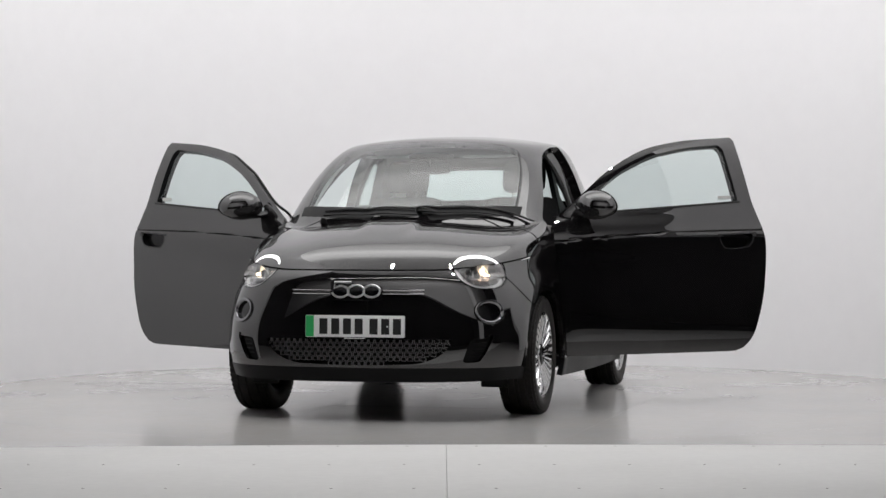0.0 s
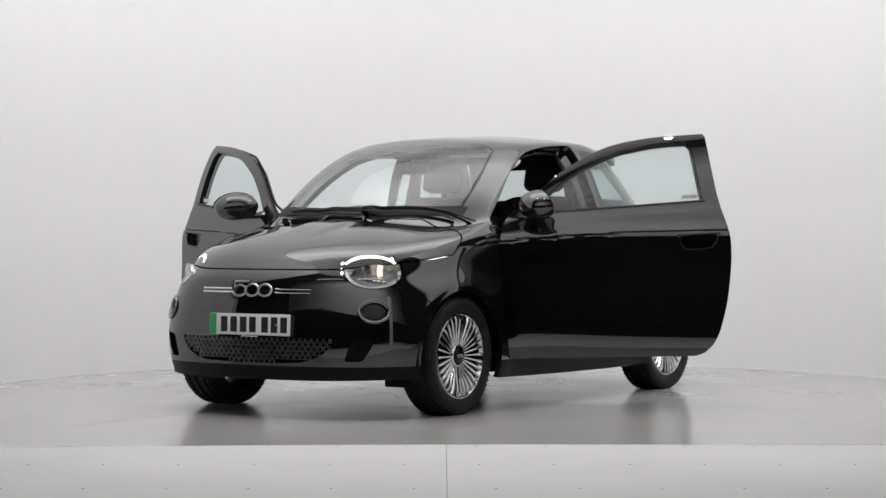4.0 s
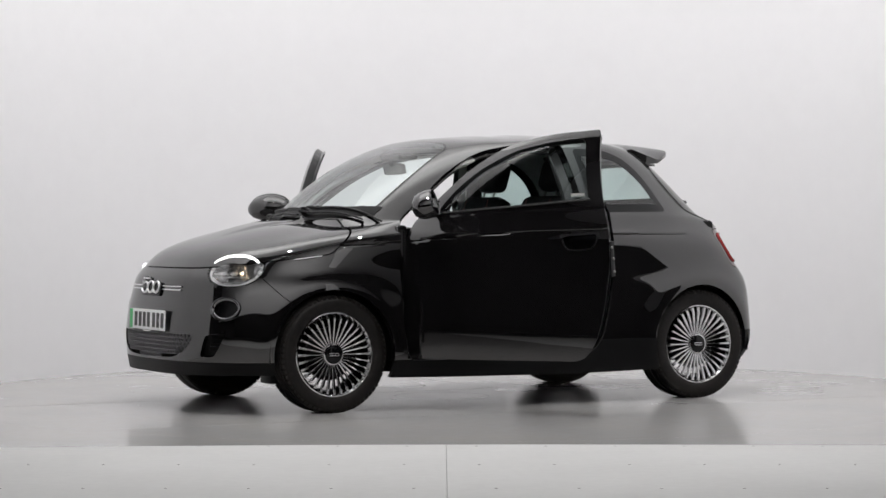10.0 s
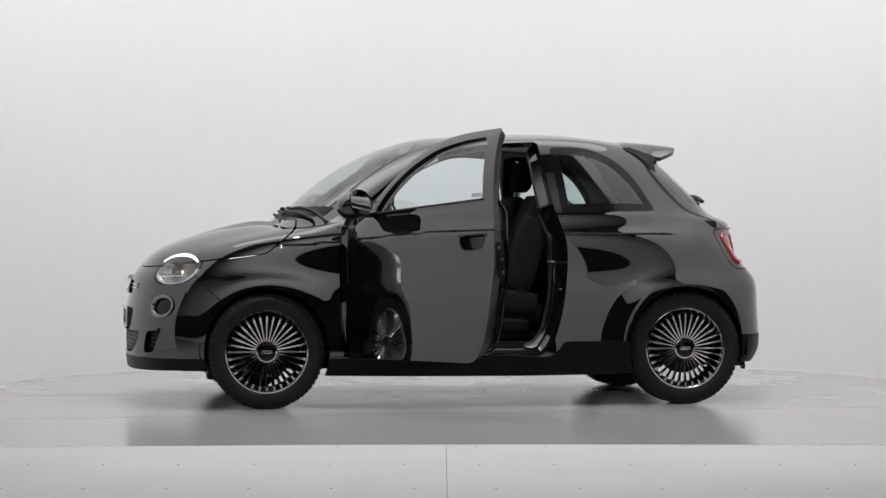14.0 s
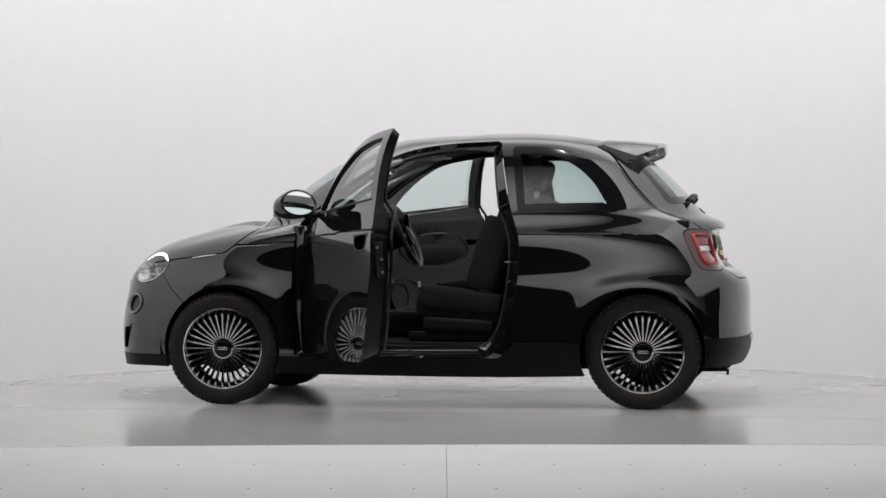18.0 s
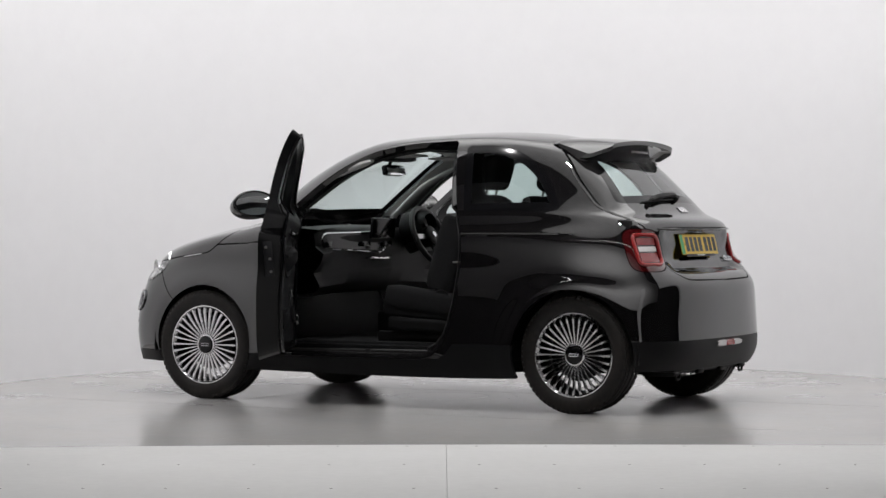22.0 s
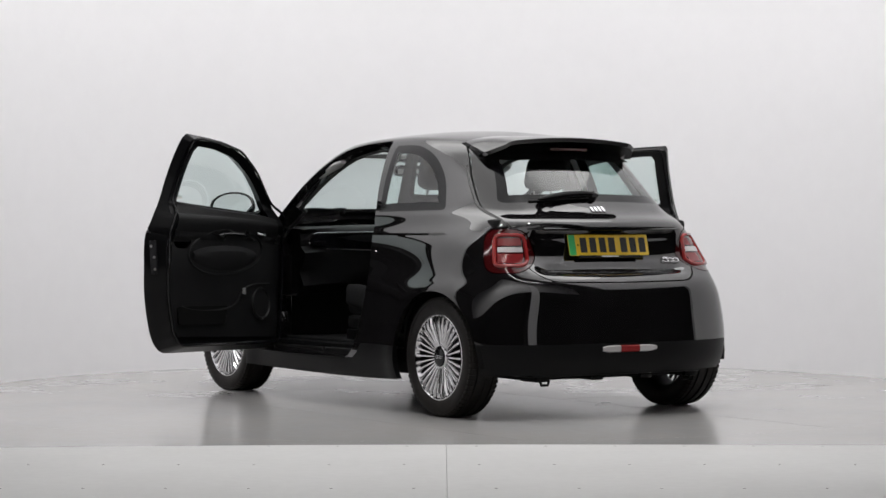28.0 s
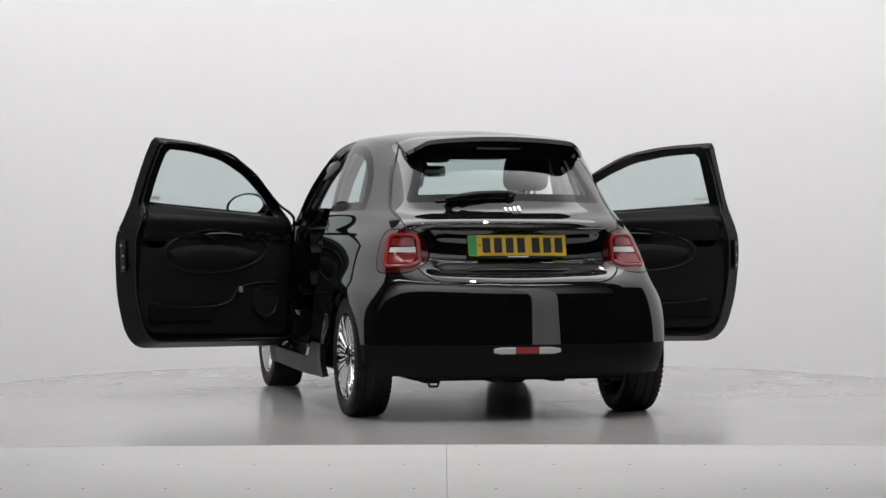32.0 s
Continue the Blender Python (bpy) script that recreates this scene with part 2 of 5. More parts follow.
nt.links.new(co.outputs["Object"], sep.inputs[0])
nt.links.new(sep.outputs["Y"], fall.inputs["Value"])
nt.links.new(fall.outputs[0], ramp.inputs[0])
nt.links.new(ramp.outputs[0], gain.inputs[0])
nt.links.new(gain.outputs[0], p.inputs["Emission Strength"])
p.inputs["Emission Color"].default_value = (1.0, 0.99, 0.985, 1)
bm = bmesh.new()
lathe(bm, [(0.0, 5.0), (R_WALL + .1, 5.0), (R_WALL + .1, 5.06), (0.0, 5.06)], 96, pose(*WALL_AT, 0), "z")
bmesh.ops.remove_doubles(bm, verts=bm.verts, dist=1e-5)
bmesh.ops.recalc_face_normals(bm, faces=bm.faces)
tagged(mesh_ob("ceiling_fill", bm, CEILING_GLOW), "added glowing disc that lights the drum from above", kind="structure")
ring_wall("wall_round", R_WALL, R_WALL + 0.12, 0.0, 5.0, SIDE_GAP[1], 360 + SIDE_GAP[0], WALL)["label"] = "curved seamless white painted studio wall"

R_DISC = 2.86


def floor_edge(x):
    """Where the polished floor ends and the boards begin: a shallow bow."""
    return -2.977 - .027 * min(abs(x - .35), 4) ** 2 * (1.0 if x < .35 else .45)


bm = bmesh.new()
rows = []
for i in range(192):
    a = 2 * math.pi * i / 192
    c, d = math.cos(a), math.sin(a)
    far = min(7 / max(abs(c), 1e-6), (7 if d > 0 else 2.98) / max(abs(d), 1e-6))
    x, y = far * c, far * d
    if d < 0 and y < -2.9:
        y = floor_edge(x)
    rows.append([bm.verts.new(p) for p in ((x, y, -0.2), (x, y, 0), ((R_DISC + .0012) * c, (R_DISC + .0012) * d, 0), ((R_DISC + .0012) * c, (R_DISC + .0012) * d, -0.05))])
for i in range(192):
    p, q = rows[i], rows[(i + 1) % 192]
    for j in range(3):
        bm.faces.new((p[j], q[j], q[j + 1], p[j + 1]))
bmesh.ops.recalc_face_normals(bm, faces=bm.faces)
tagged(mesh_ob("floor", bm, FLOOR), "polished pale grey painted studio floor", kind="structure")
apron = new("floor_apron")
tagged(apron, "matt pale grey boards before the turntable", kind="structure")
for x0, x1 in ((-5.2, -2.60), (-2.598, .0194), (.0206, 2.64), (2.642, 5.2)):
    bm = bmesh.new()
    steps = [x0 + (x1 - x0) * i / 12 for i in range(13)]
    slab(bm, [(x0, -5.75), (x1, -5.75)] + [(x, floor_edge(x) - .0025) for x in reversed(steps)], .03, pose(0, 0, -.03), .0015, seg=1)
    part("board", bm, APRON, apron)
screw_bm = bmesh.new()
lathe(screw_bm, [(0, .0015), (.005, .0012), (.006, 0)], 8, axis="z")
screw_me = None
for y in (-3.06, -3.86, -4.72):
    for k in range(-8, 9):
        x = .155 + .31 * k + (.05 if y < -4.5 else 0)
        if screw_me is None:
            screw_me = part("screw", screw_bm, SEAM, apron)
            o = screw_me
        else:
            o = new("screw", screw_me.data)
            o.parent = apron
        o.location = (x, y, 0)
bm = bmesh.new()
box(bm, (-9, -17.5, -0.25), (9, 7.8, -0.2))
tagged(mesh_ob("floor_hall", bm, DARK_WALL), "dark hall floor", kind="structure")
bm = bmesh.new()
lathe(bm, [(0.275, 0.0), (R_DISC, 0.0), (R_DISC, -0.05)], 192, axis="z")
bmesh.ops.recalc_face_normals(bm, faces=bm.faces)
turntable = tagged(mesh_ob("turntable", bm, FLOOR), "polished grey turntable disc set flush in the floor", "turntable")
bm = bmesh.new()
lathe(bm, [(0.0, 0.0), (.268, 0.0), (.27, -.002), (.27, -0.03)], 64, axis="z")
bmesh.ops.remove_doubles(bm, verts=bm.verts, dist=1e-5)
bmesh.ops.recalc_face_normals(bm, faces=bm.faces)
part("centre_plate", bm, FLOOR, turntable, "round plate over the bearing")
bm = bmesh.new()
for k in range(16):
    lathe(bm, [(0, .002), (.007, .0015), (.009, 0)], 8, pose(.44 * math.cos(k * .3927), .44 * math.sin(k * .3927), 0), "z")
    if k % 2:
        lathe(bm, [(0, .002), (.007, .0015), (.009, 0)], 8, pose(.30 * math.cos(k * .3927), .30 * math.sin(k * .3927), 0), "z")
part("plate_screws", bm, SEAM, turntable)["kind"] = "stuff"
bm = bmesh.new()
for x0, y0, x1, y1 in ((-2.81, -.42, 2.81, -.4185), (-2.5, 1.22, 2.5, 1.2215), (-.6, -2.7, -.5988, -.42), (.85, -.42, .8512, 1.22)):
    box(bm, (x0, y0, -.001), (x1, y1, .0004))
part("board_joints", bm, SEAM, turntable)["kind"] = "stuff"

for nm, lo, hi in (("wall_hall_back", (-9, -17.7, -0.2), (9, -17.5, 7.2)), ("wall_hall_side_a", (-9.2, -17.7, -0.2), (-9, 8, 7.2)),
                   ("wall_hall_side_b", (9, -17.7, -0.2), (9.2, 8, 7.2)), ("wall_hall_far", (-9, 7.8, -0.2), (9, 8, 7.2)),
                   ("ceiling", (-9.2, -17.7, 7.2), (9.2, 8, 7.4))):
    bm = bmesh.new()
    box(bm, lo, hi)
    tagged(mesh_ob(nm, bm, DARK_WALL), "dark plain hall surface round the white studio", kind="structure")

# ---------------------------------------------------------------- the car's skin
# control rings from the sill up to the roof's ridge; each goes from the nose's middle round one side to the tail's middle
RINGS = [
    [(1.878, 0, 0.2), (1.86, 0.354, 0.2), (1.728, 0.645, 0.204), (1.519, 0.751, 0.206), (1.184, 0.83, 0.194), (0.764, 0.84, 0.177), (0.204, 0.851, 0.17),
     (-0.395, 0.856, 0.168), (-0.833, 0.861, 0.178), (-1.17, 0.855, 0.198), (-1.443, 0.782, 0.223), (-1.592, 0.653, 0.228), (-1.664, 0.369, 0.228), (-1.679, 0, 0.228)],
    [(1.893, 0, 0.333), (1.873, 0.365, 0.333), (1.744, 0.67, 0.331), (1.521, 0.784, 0.328), (1.175, 0.846, 0.319), (0.759, 0.853, 0.301), (0.202, 0.863, 0.293),
     (-0.395, 0.869, 0.29), (-0.831, 0.874, 0.29), (-1.168, 0.879, 0.31), (-1.468, 0.813, 0.32), (-1.626, 0.678, 0.32), (-1.701, 0.386, 0.32), (-1.715, 0, 0.32)],
    [(1.886, 0, 0.494), (1.864, 0.364, 0.494), (1.738, 0.671, 0.492), (1.512, 0.787, 0.498), (1.168, 0.836, 0.498), (0.755, 0.844, 0.477), (0.201, 0.854, 0.457),
     (-0.395, 0.859, 0.453), (-0.833, 0.864, 0.453), (-1.171, 0.871, 0.473), (-1.479, 0.81, 0.473), (-1.619, 0.682, 0.473), (-1.697, 0.389, 0.473), (-1.712, 0, 0.473)],
    [(1.864, 0, 0.641), (1.842, 0.35, 0.641), (1.704, 0.643, 0.64), (1.473, 0.767, 0.648), (1.162, 0.827, 0.652), (0.751, 0.831, 0.626), (0.2, 0.84, 0.61),
     (-0.396, 0.845, 0.608), (-0.836, 0.849, 0.618), (-1.177, 0.856, 0.638), (-1.477, 0.787, 0.618), (-1.618, 0.661, 0.618), (-1.696, 0.372, 0.618), (-1.711, 0, 0.618)],
    [(1.842, 0, 0.718), (1.819, 0.338, 0.718), (1.681, 0.614, 0.717), (1.446, 0.741, 0.726), (1.164, 0.804, 0.733), (0.752, 0.816, 0.72), (0.201, 0.827, 0.707),
     (-0.398, 0.831, 0.706), (-0.842, 0.83, 0.706), (-1.186, 0.829, 0.716), (-1.475, 0.748, 0.706), (-1.611, 0.628, 0.695), (-1.676, 0.365, 0.694), (-1.686, 0, 0.694)],
    [(1.788, 0, 0.781), (1.768, 0.331, 0.781), (1.627, 0.589, 0.776), (1.411, 0.72, 0.801), (1.168, 0.787, 0.811), (0.755, 0.809, 0.801), (0.201, 0.819, 0.79),
     (-0.399, 0.821, 0.79), (-0.846, 0.817, 0.79), (-1.193, 0.805, 0.8), (-1.46, 0.713, 0.79), (-1.57, 0.604, 0.755), (-1.61, 0.363, 0.749), (-1.615, 0, 0.744)],
    [(1.684, 0, 0.867), (1.664, 0.326, 0.863), (1.543, 0.568, 0.85), (1.35, 0.693, 0.874), (1.134, 0.761, 0.898), (0.758, 0.8, 0.911), (0.202, 0.809, 0.909),
     (-0.398, 0.809, 0.909), (-0.844, 0.797, 0.909), (-1.19, 0.762, 0.909), (-1.406, 0.679, 0.899), (-1.502, 0.583, 0.859), (-1.513, 0.358, 0.839), (-1.518, 0, 0.839)],
    [(1.429, 0, 0.954), (1.414, 0.31, 0.946), (1.327, 0.531, 0.923), (1.204, 0.652, 0.932), (1.037, 0.726, 0.944), (0.74, 0.772, 0.971), (0.203, 0.786, 0.977),
     (-0.397, 0.783, 0.981), (-0.839, 0.762, 0.981), (-1.132, 0.717, 0.986), (-1.334, 0.643, 0.993), (-1.466, 0.561, 0.984), (-1.555, 0.354, 0.983), (-1.575, 0, 0.983)],
    [(1.15, 0, 1.001), (1.14, .292, .994), (1.089, .494, .974), (.996, .611, .974), (.878, .69, .984), (.691, .75, 1.014), (.203, .767, 1.033),
     (-.397, .765, 1.043), (-.839, .738, 1.043), (-1.081, .691, 1.043), (-1.264, .622, 1.043), (-1.381, .539, 1.038), (-1.459, .346, 1.043), (-1.479, 0, 1.045)],
    [(1.027, 0, 1.026), (1.017, .283, 1.021), (.97, .476, 1.011), (.89, .601, 1.01), (.781, .685, 1.024), (.612, .74, 1.057), (.203, .752, 1.073),
     (-.397, .75, 1.083), (-.838, .717, 1.085), (-1.03, .671, 1.09), (-1.182, .603, 1.095), (-1.298, .522, 1.1), (-1.377, .337, 1.115), (-1.397, 0, 1.12)],
    [(.731, 0, 1.281), (.72, .263, 1.273), (.682, .446, 1.249), (.619, .577, 1.231), (.53, .649, 1.227), (.405, .689, 1.232), (.124, .703, 1.246),
     (-.397, .697, 1.254), (-.741, .665, 1.249), (-.915, .621, 1.244), (-1.058, .561, 1.239), (-1.156, .494, 1.239), (-1.255, .316, 1.244), (-1.275, 0, 1.249)],
    [(.349, 0, 1.459), (.344, .252, 1.452), (.312, .424, 1.433), (.274, .526, 1.418), (.217, .574, 1.411), (.13, .6, 1.412), (-.047, .613, 1.422),
     (-.399, .607, 1.432), (-.677, .586, 1.424), (-.824, .55, 1.409), (-.942, .497, 1.394), (-1.021, .433, 1.382), (-1.11, .282, 1.374), (-1.13, 0, 1.374)],
    [(.12, 0, 1.496), (.115, .231, 1.49), (.094, .392, 1.476), (.057, .478, 1.467), (.012, .51, 1.464), (-.053, .527, 1.465), (-.178, .534, 1.471),
     (-.42, .528, 1.477), (-.621, .508, 1.472), (-.741, .472, 1.463), (-.852, .427, 1.453), (-.922, .371, 1.447), (-.992, .247, 1.441), (-1.012, 0, 1.441)],
    [(-.038, 0, 1.508), (-.043, .17, 1.504), (-.058, .28, 1.497), (-.08, .341, 1.492), (-.123, .362, 1.492), (-.176, .373, 1.493), (-.249, .377, 1.497),
     (-.421, .371, 1.499), (-.555, .36, 1.496), (-.659, .335, 1.49), (-.732, .306, 1.485), (-.794, .265, 1.48), (-.854, .173, 1.476), (-.874, 0, 1.475)],
    [(-.143, 0, 1.507), (-.148, 0, 1.507), (-.163, 0, 1.508), (-.184, 0, 1.509), (-.216, 0, 1.513), (-.257, 0, 1.516), (-.309, 0, 1.52),
     (-.422, 0, 1.52), (-.507, 0, 1.517), (-.573, 0, 1.514), (-.628, 0, 1.51), (-.66, 0, 1.507), (-.691, 0, 1.504), (-.701, 0, 1.503)],
]


def natural(points, t):
    """A natural cubic spline through rows of points (knots 0, 1, 2, ...) at the parameters t."""
    n = len(points)
    a = np.zeros((n, n))
    rhs = np.zeros((n,) + points.shape[1:])
    a[0, 0] = a[-1, -1] = 1
    for i in range(1, n - 1):
        a[i, i - 1:i + 2] = (1, 4, 1)
        rhs[i] = 6 * (points[i - 1] - 2 * points[i] + points[i + 1])
    m = np.linalg.solve(a, rhs.reshape(n, -1)).reshape(rhs.shape)
    i = np.minimum(t.astype(int), n - 2)
    f = (t - i).reshape((-1,) + (1,) * (points.ndim - 1))
    p, q, mp, mq = points[i], points[i + 1], m[i], m[i + 1]
    return (1 - f) * p + f * q + ((1 - f) ** 3 - (1 - f)) * mp / 6 + (f ** 3 - f) * mq / 6


def skin():
    """The whole closed skin of the car as one quad sheet, both sides."""
    flip = np.array([1, -1, 1.0])
    ctrl = np.array(RINGS, float)                                   # [ring][s]
    k, n = ctrl.shape[:2]
    ns, nr = (n - 1) * 12, (k - 1) * 6
    wide = np.concatenate([ctrl[:, 2:0:-1] * flip, ctrl, ctrl[:, -2:-4:-1] * flip], 1)
    fine = natural(wide.transpose(1, 0, 2), 2 + np.linspace(0, n - 1, ns + 1)).transpose(1, 0, 2)
    high = np.concatenate([fine, fine[-2:-4:-1] * flip], 0)
    fine = natural(high, np.linspace(0, k - 1, nr + 1)).transpose(1, 0, 2)   # [s][ring]
    for _ in range(3):
        g = fine.copy()
        inner = 0.25 * (fine[:-2, 1:-1] + fine[2:, 1:-1] + fine[1:-1, :-2] + fine[1:-1, 2:])
        g[1:-1, 1:-1] = 0.5 * fine[1:-1, 1:-1] + 0.5 * inner
        fine = g
    for _ in range(36):          # long, calm flanks
        ring = np.concatenate([fine[1:2] * flip, fine, fine[-2:-1] * flip], 0)
        fine = fine + .25 * (ring[:-2] - 2 * fine + ring[2:])
    # the hollow for the plate under the tail's lip
    y, z = np.abs(fine[..., 1]), fine[..., 2]
    ease = lambda v, a, b: np.clip((v - a) / (b - a), 0, 1) ** 2 * (3 - 2 * np.clip((v - a) / (b - a), 0, 1))
    w = (1 - ease(y, .40, .50)) * ease(z, .735, .765) * (1 - ease(z, .955, .975)) * (fine[..., 0] < -1.3)
    fine[..., 0] += w * np.maximum(-1.555 + (z - .74) * .24 - fine[..., 0], 0)
    edge = .165 + .09 * (1.0 - fine[..., 0])      # the two pressed creases of the bonnet
    fade = np.clip((1.52 - fine[..., 0]) / .35, 0, 1) * (fine[..., 0] > .96) * (fine[..., 2] > .8)
    fine[..., 2] += .017 * fade / (1 + np.exp(-(edge - np.abs(fine[..., 1])) / .009))
    for cx in (1.161, -1.161):           # the flared lips round the wheels
        r = np.hypot(fine[..., 0] - cx, fine[..., 2] - .315)
        fine[..., 1] += .015 * np.exp(-((r - .36) / .075) ** 2) * (fine[..., 1] > .55)
    bm = bmesh.new()
    left = [[bm.verts.new(fine[i, j]) for j in range(nr + 1)] for i in range(ns + 1)]
    right = [[left[i][j] if i in (0, ns) else bm.verts.new(fine[i, j] * (1, -1, 1)) for j in range(nr + 1)] for i in range(ns + 1)]
    for i in range(ns):
        for j in range(nr):
            bm.faces.new((left[i][j], left[i + 1][j], left[i + 1][j + 1], left[i][j + 1]))
            bm.faces.new((right[i][j + 1], right[i + 1][j + 1], right[i + 1][j], right[i][j]))
    bmesh.ops.remove_doubles(bm, verts=bm.verts, dist=1e-5)
    bmesh.ops.dissolve_degenerate(bm, edges=bm.edges, dist=1e-6)
    bm.normal_update()
    return bm


def poly_field(outline):
    """The signed distance to a closed outline in a plane, below zero inside."""
    p = np.array(outline, float)
    q = np.roll(p, -1, 0)
    e = q - p
    ee = (e * e).sum(1) + 1e-12

    def f(x, y):
        d = np.array([x, y]) - p
        t = np.clip((d * e).sum(1) / ee, 0, 1)
        r = d - e * t[:, None]
        m = math.sqrt((r * r).sum(1).min())
        c1 = (p[:, 1] <= y) & (q[:, 1] > y)
        c2 = (p[:, 1] > y) & (q[:, 1] <= y)
        cr = e[:, 0] * d[:, 1] - e[:, 1] * d[:, 0]
        w = (c1 & (cr > 0)).sum() - (c2 & (cr < 0)).sum()
        return -m if w else m
    return f


def cut(bm, field, level=0.0):
    """Splits the faces of bm along field(co) = level."""
    d = {v: field(v.co) - level for v in bm.verts}
    for v in d:
        if abs(d[v]) < 1e-5:
            d[v] = 0.0
    zero = {v for v in d if d[v] == 0.0}
    for e in [e for e in bm.edges if d[e.verts[0]] * d[e.verts[1]] < 0 and abs(d[e.verts[0]]) < 1e3 and abs(d[e.verts[1]]) < 1e3]:
        a, b = e.verts
        _, v = bmesh.utils.edge_split(e, a, d[a] / (d[a] - d[b]))
        d[v] = 0.0
        zero.add(v)
    for f in {f for v in zero for f in v.link_faces}:
        z = [v for v in f.verts if v in zero]
        if len(z) == 2 and len(f.verts) > 3:
            i, j = [list(f.verts).index(v) for v in z]
            if (j - i) % len(f.verts) not in (1, len(f.verts) - 1):
                bmesh.utils.face_split(f, z[0], z[1])


def mid(f):
    return f.calc_center_median()


def take(bm, pick):
    """A new bmesh of the faces for which pick(face) holds; they leave bm."""
    bm.normal_update()
    chosen = [f for f in bm.faces if pick(f)]
    g = bmesh.new()
    made = {}
    for f in chosen:
        vs = []
        for v in f.verts:
            if v not in made:
                made[v] = g.verts.new(v.co)
            vs.append(made[v])
        g.faces.new(vs).material_index = f.material_index
    bmesh.ops.delete(bm, geom=chosen, context="FACES")
    g.normal_update()
    return g


def thicken(bm, t, inner=0, rim=0):
    """Gives a sheet a back face t behind it, and closes the rim."""
    bm.normal_update()
    faces = list(bm.faces)
    edges = [e for e in bm.edges if len(e.link_faces) == 1]
    pairs = []
    for e in edges:
        lp = e.link_loops[0]
        pairs.append((lp.vert, lp.link_loop_next.vert))
    back = {v: bm.verts.new(v.co - v.normal * t) for v in list(bm.verts)}
    for f in faces:
        bm.faces.new([back[v] for v in reversed(f.verts)]).material_index = inner
    for a, b in pairs:
        bm.faces.new((b, a, back[a], back[b])).material_index = rim
    bm.normal_update()
    return bm


GAP = 0.0035
HINGE, HINGE_LEAN = (0.701, 0.838), (0.062, -0.058)      # the hinge pins lean a little inwards and forwards
DOOR_SWING = {1: 61.1, -1: 62.9}
ARCH_F, ARCH_R, ARCH_RAD = (1.161, 0.315), (-1.161, 0.315), 0.336
DOOR_LINE = rounded([(.74, .27), (.765, .50), (.765, .84), (.735, 1.01), (.60, 1.12), (.40, 1.282), (.18, 1.396), (-.06, 1.438), (-.363, 1.452),
                     (-.388, 1.30), (-.428, 1.09), (-.488, .92), (-.492, .78), (-.465, .55), (-.41, .36), (-.33, .27)],
                    [.04, .06, .08, .05, .05, .1, .1, .1, .015, .08, .06, .06, .1, .1, .08, .08], 4)
SIDE_GLASS = rounded([(.59, 1.045), (.47, 1.17), (.33, 1.27), (.13, 1.358), (-.08, 1.396), (-.285, 1.408), (-.322, 1.20), (-.342, 1.096), (.10, 1.068)],
                     [.02, .06, .06, .06, .06, .03, .02, .02, .02], 4)
QUARTER = rounded([(-.43, 1.425), (-.64, 1.425), (-.80, 1.365), (-.925, 1.25), (-1.025, 1.070), (-.475, 1.062)], [.02, .08, .08, .08, .03, .02], 5)
SCREEN = rounded([(.985, -.43), (1.017, 0), (.985, .43), (.83, .60), (.59, .585), (.32, .505), (.275, .42), (.32, 0), (.275, -.42),
                  (.32, -.505), (.59, -.585), (.83, -.60)], [.2, .4, .2, .03, .1, .03, .03, .4, .03, .03, .1, .03], 4)
HATCH_GLASS = rounded([(0, 1.385), (.42, 1.375), (.475, 1.22), (.53, 1.105), (0, 1.118), (-.53, 1.105), (-.475, 1.22), (-.42, 1.375)],
                      [.2, .03, .1, .03, .3, .03, .1, .03], 4)
BONNET_SIDE = [(2.1, .757), (1.75, .763), (1.38, .811), (1.16, .836), (.975, .985), (.90, 1.3), (2.1, 1.3)]
COWL = rounded([(2.1, -1.2), (2.1, 1.2), (.73, 1.2), (.82, .63), (.995, .43), (1.027, 0), (.995, -.43), (.82, -.63), (.73, -1.2)],
               [0, 0, 0, .03, .2, .4, .2, .03, 0], 4)
TAILGATE = rounded([(0, .695), (.45, .70), (.535, .76), (.555, .95), (.60, 1.06), (.55, 1.25), (.47, 1.44), (0, 1.458), (-.47, 1.44), (-.55, 1.25),
                    (-.60, 1.06), (-.555, .95), (-.535, .76), (-.45, .70)], .05, 4)
GRILLE = rounded([(-.50, .415), (.50, .415), (.44, .335), (.33, .292), (0, .283), (-.33, .292), (-.44, .335)], [.015, .015, .05, .06, .2, .06, .05], 4)
HANDLE = rounded([(-.215, .915), (-.415, .925), (-.41, .88), (-.38, .848), (-.25, .842), (-.22, .872)], [.008, .008, .03, .04, .04, .03], 5)
CARD = rounded([(.66, .34), (.68, .90), (.61, 1.035), (.10, 1.058), (-.345, 1.088), (-.39, .95), (-.41, .70), (-.39, .50), (-.335, .36)], [.04, .1, .03, .02, .03, .1, .1, .08, .05], 4)
FAR = 1e4


def side_field(outline, far_x=(-1.2, 0.95)):
    f = poly_field(outline)
    return lambda c: f(c.x, c.z) if abs(c.y) > 0.36 and far_x[0] < c.x < far_x[1] else FAR


def arch_field(c0):
    return lambda c: math.hypot(c.x - c0[0], c.z - c0[1]) - ARCH_RAD if abs(c.y) > 0.55 and c.z < 0.8 else FAR


def plan_field(outline, zmin, x0):
    f = poly_field(outline)
    return lambda c: f(c.x, c.y) if c.z > zmin and c.x > x0 else FAR


def rear_field(outline):
    f = poly_field(outline)
    return lambda c: f(c.y, c.z) if c.x < -0.85 and c.z > 0.62 else FAR


def bonnet_field():
    f, g = poly_field(BONNET_SIDE), poly_field(COWL)
    return lambda c: max(f(c.x, c.z), g(c.x, c.y)) if c.x > 0.7 and 0.7 < c.z < 1.1 else FAR


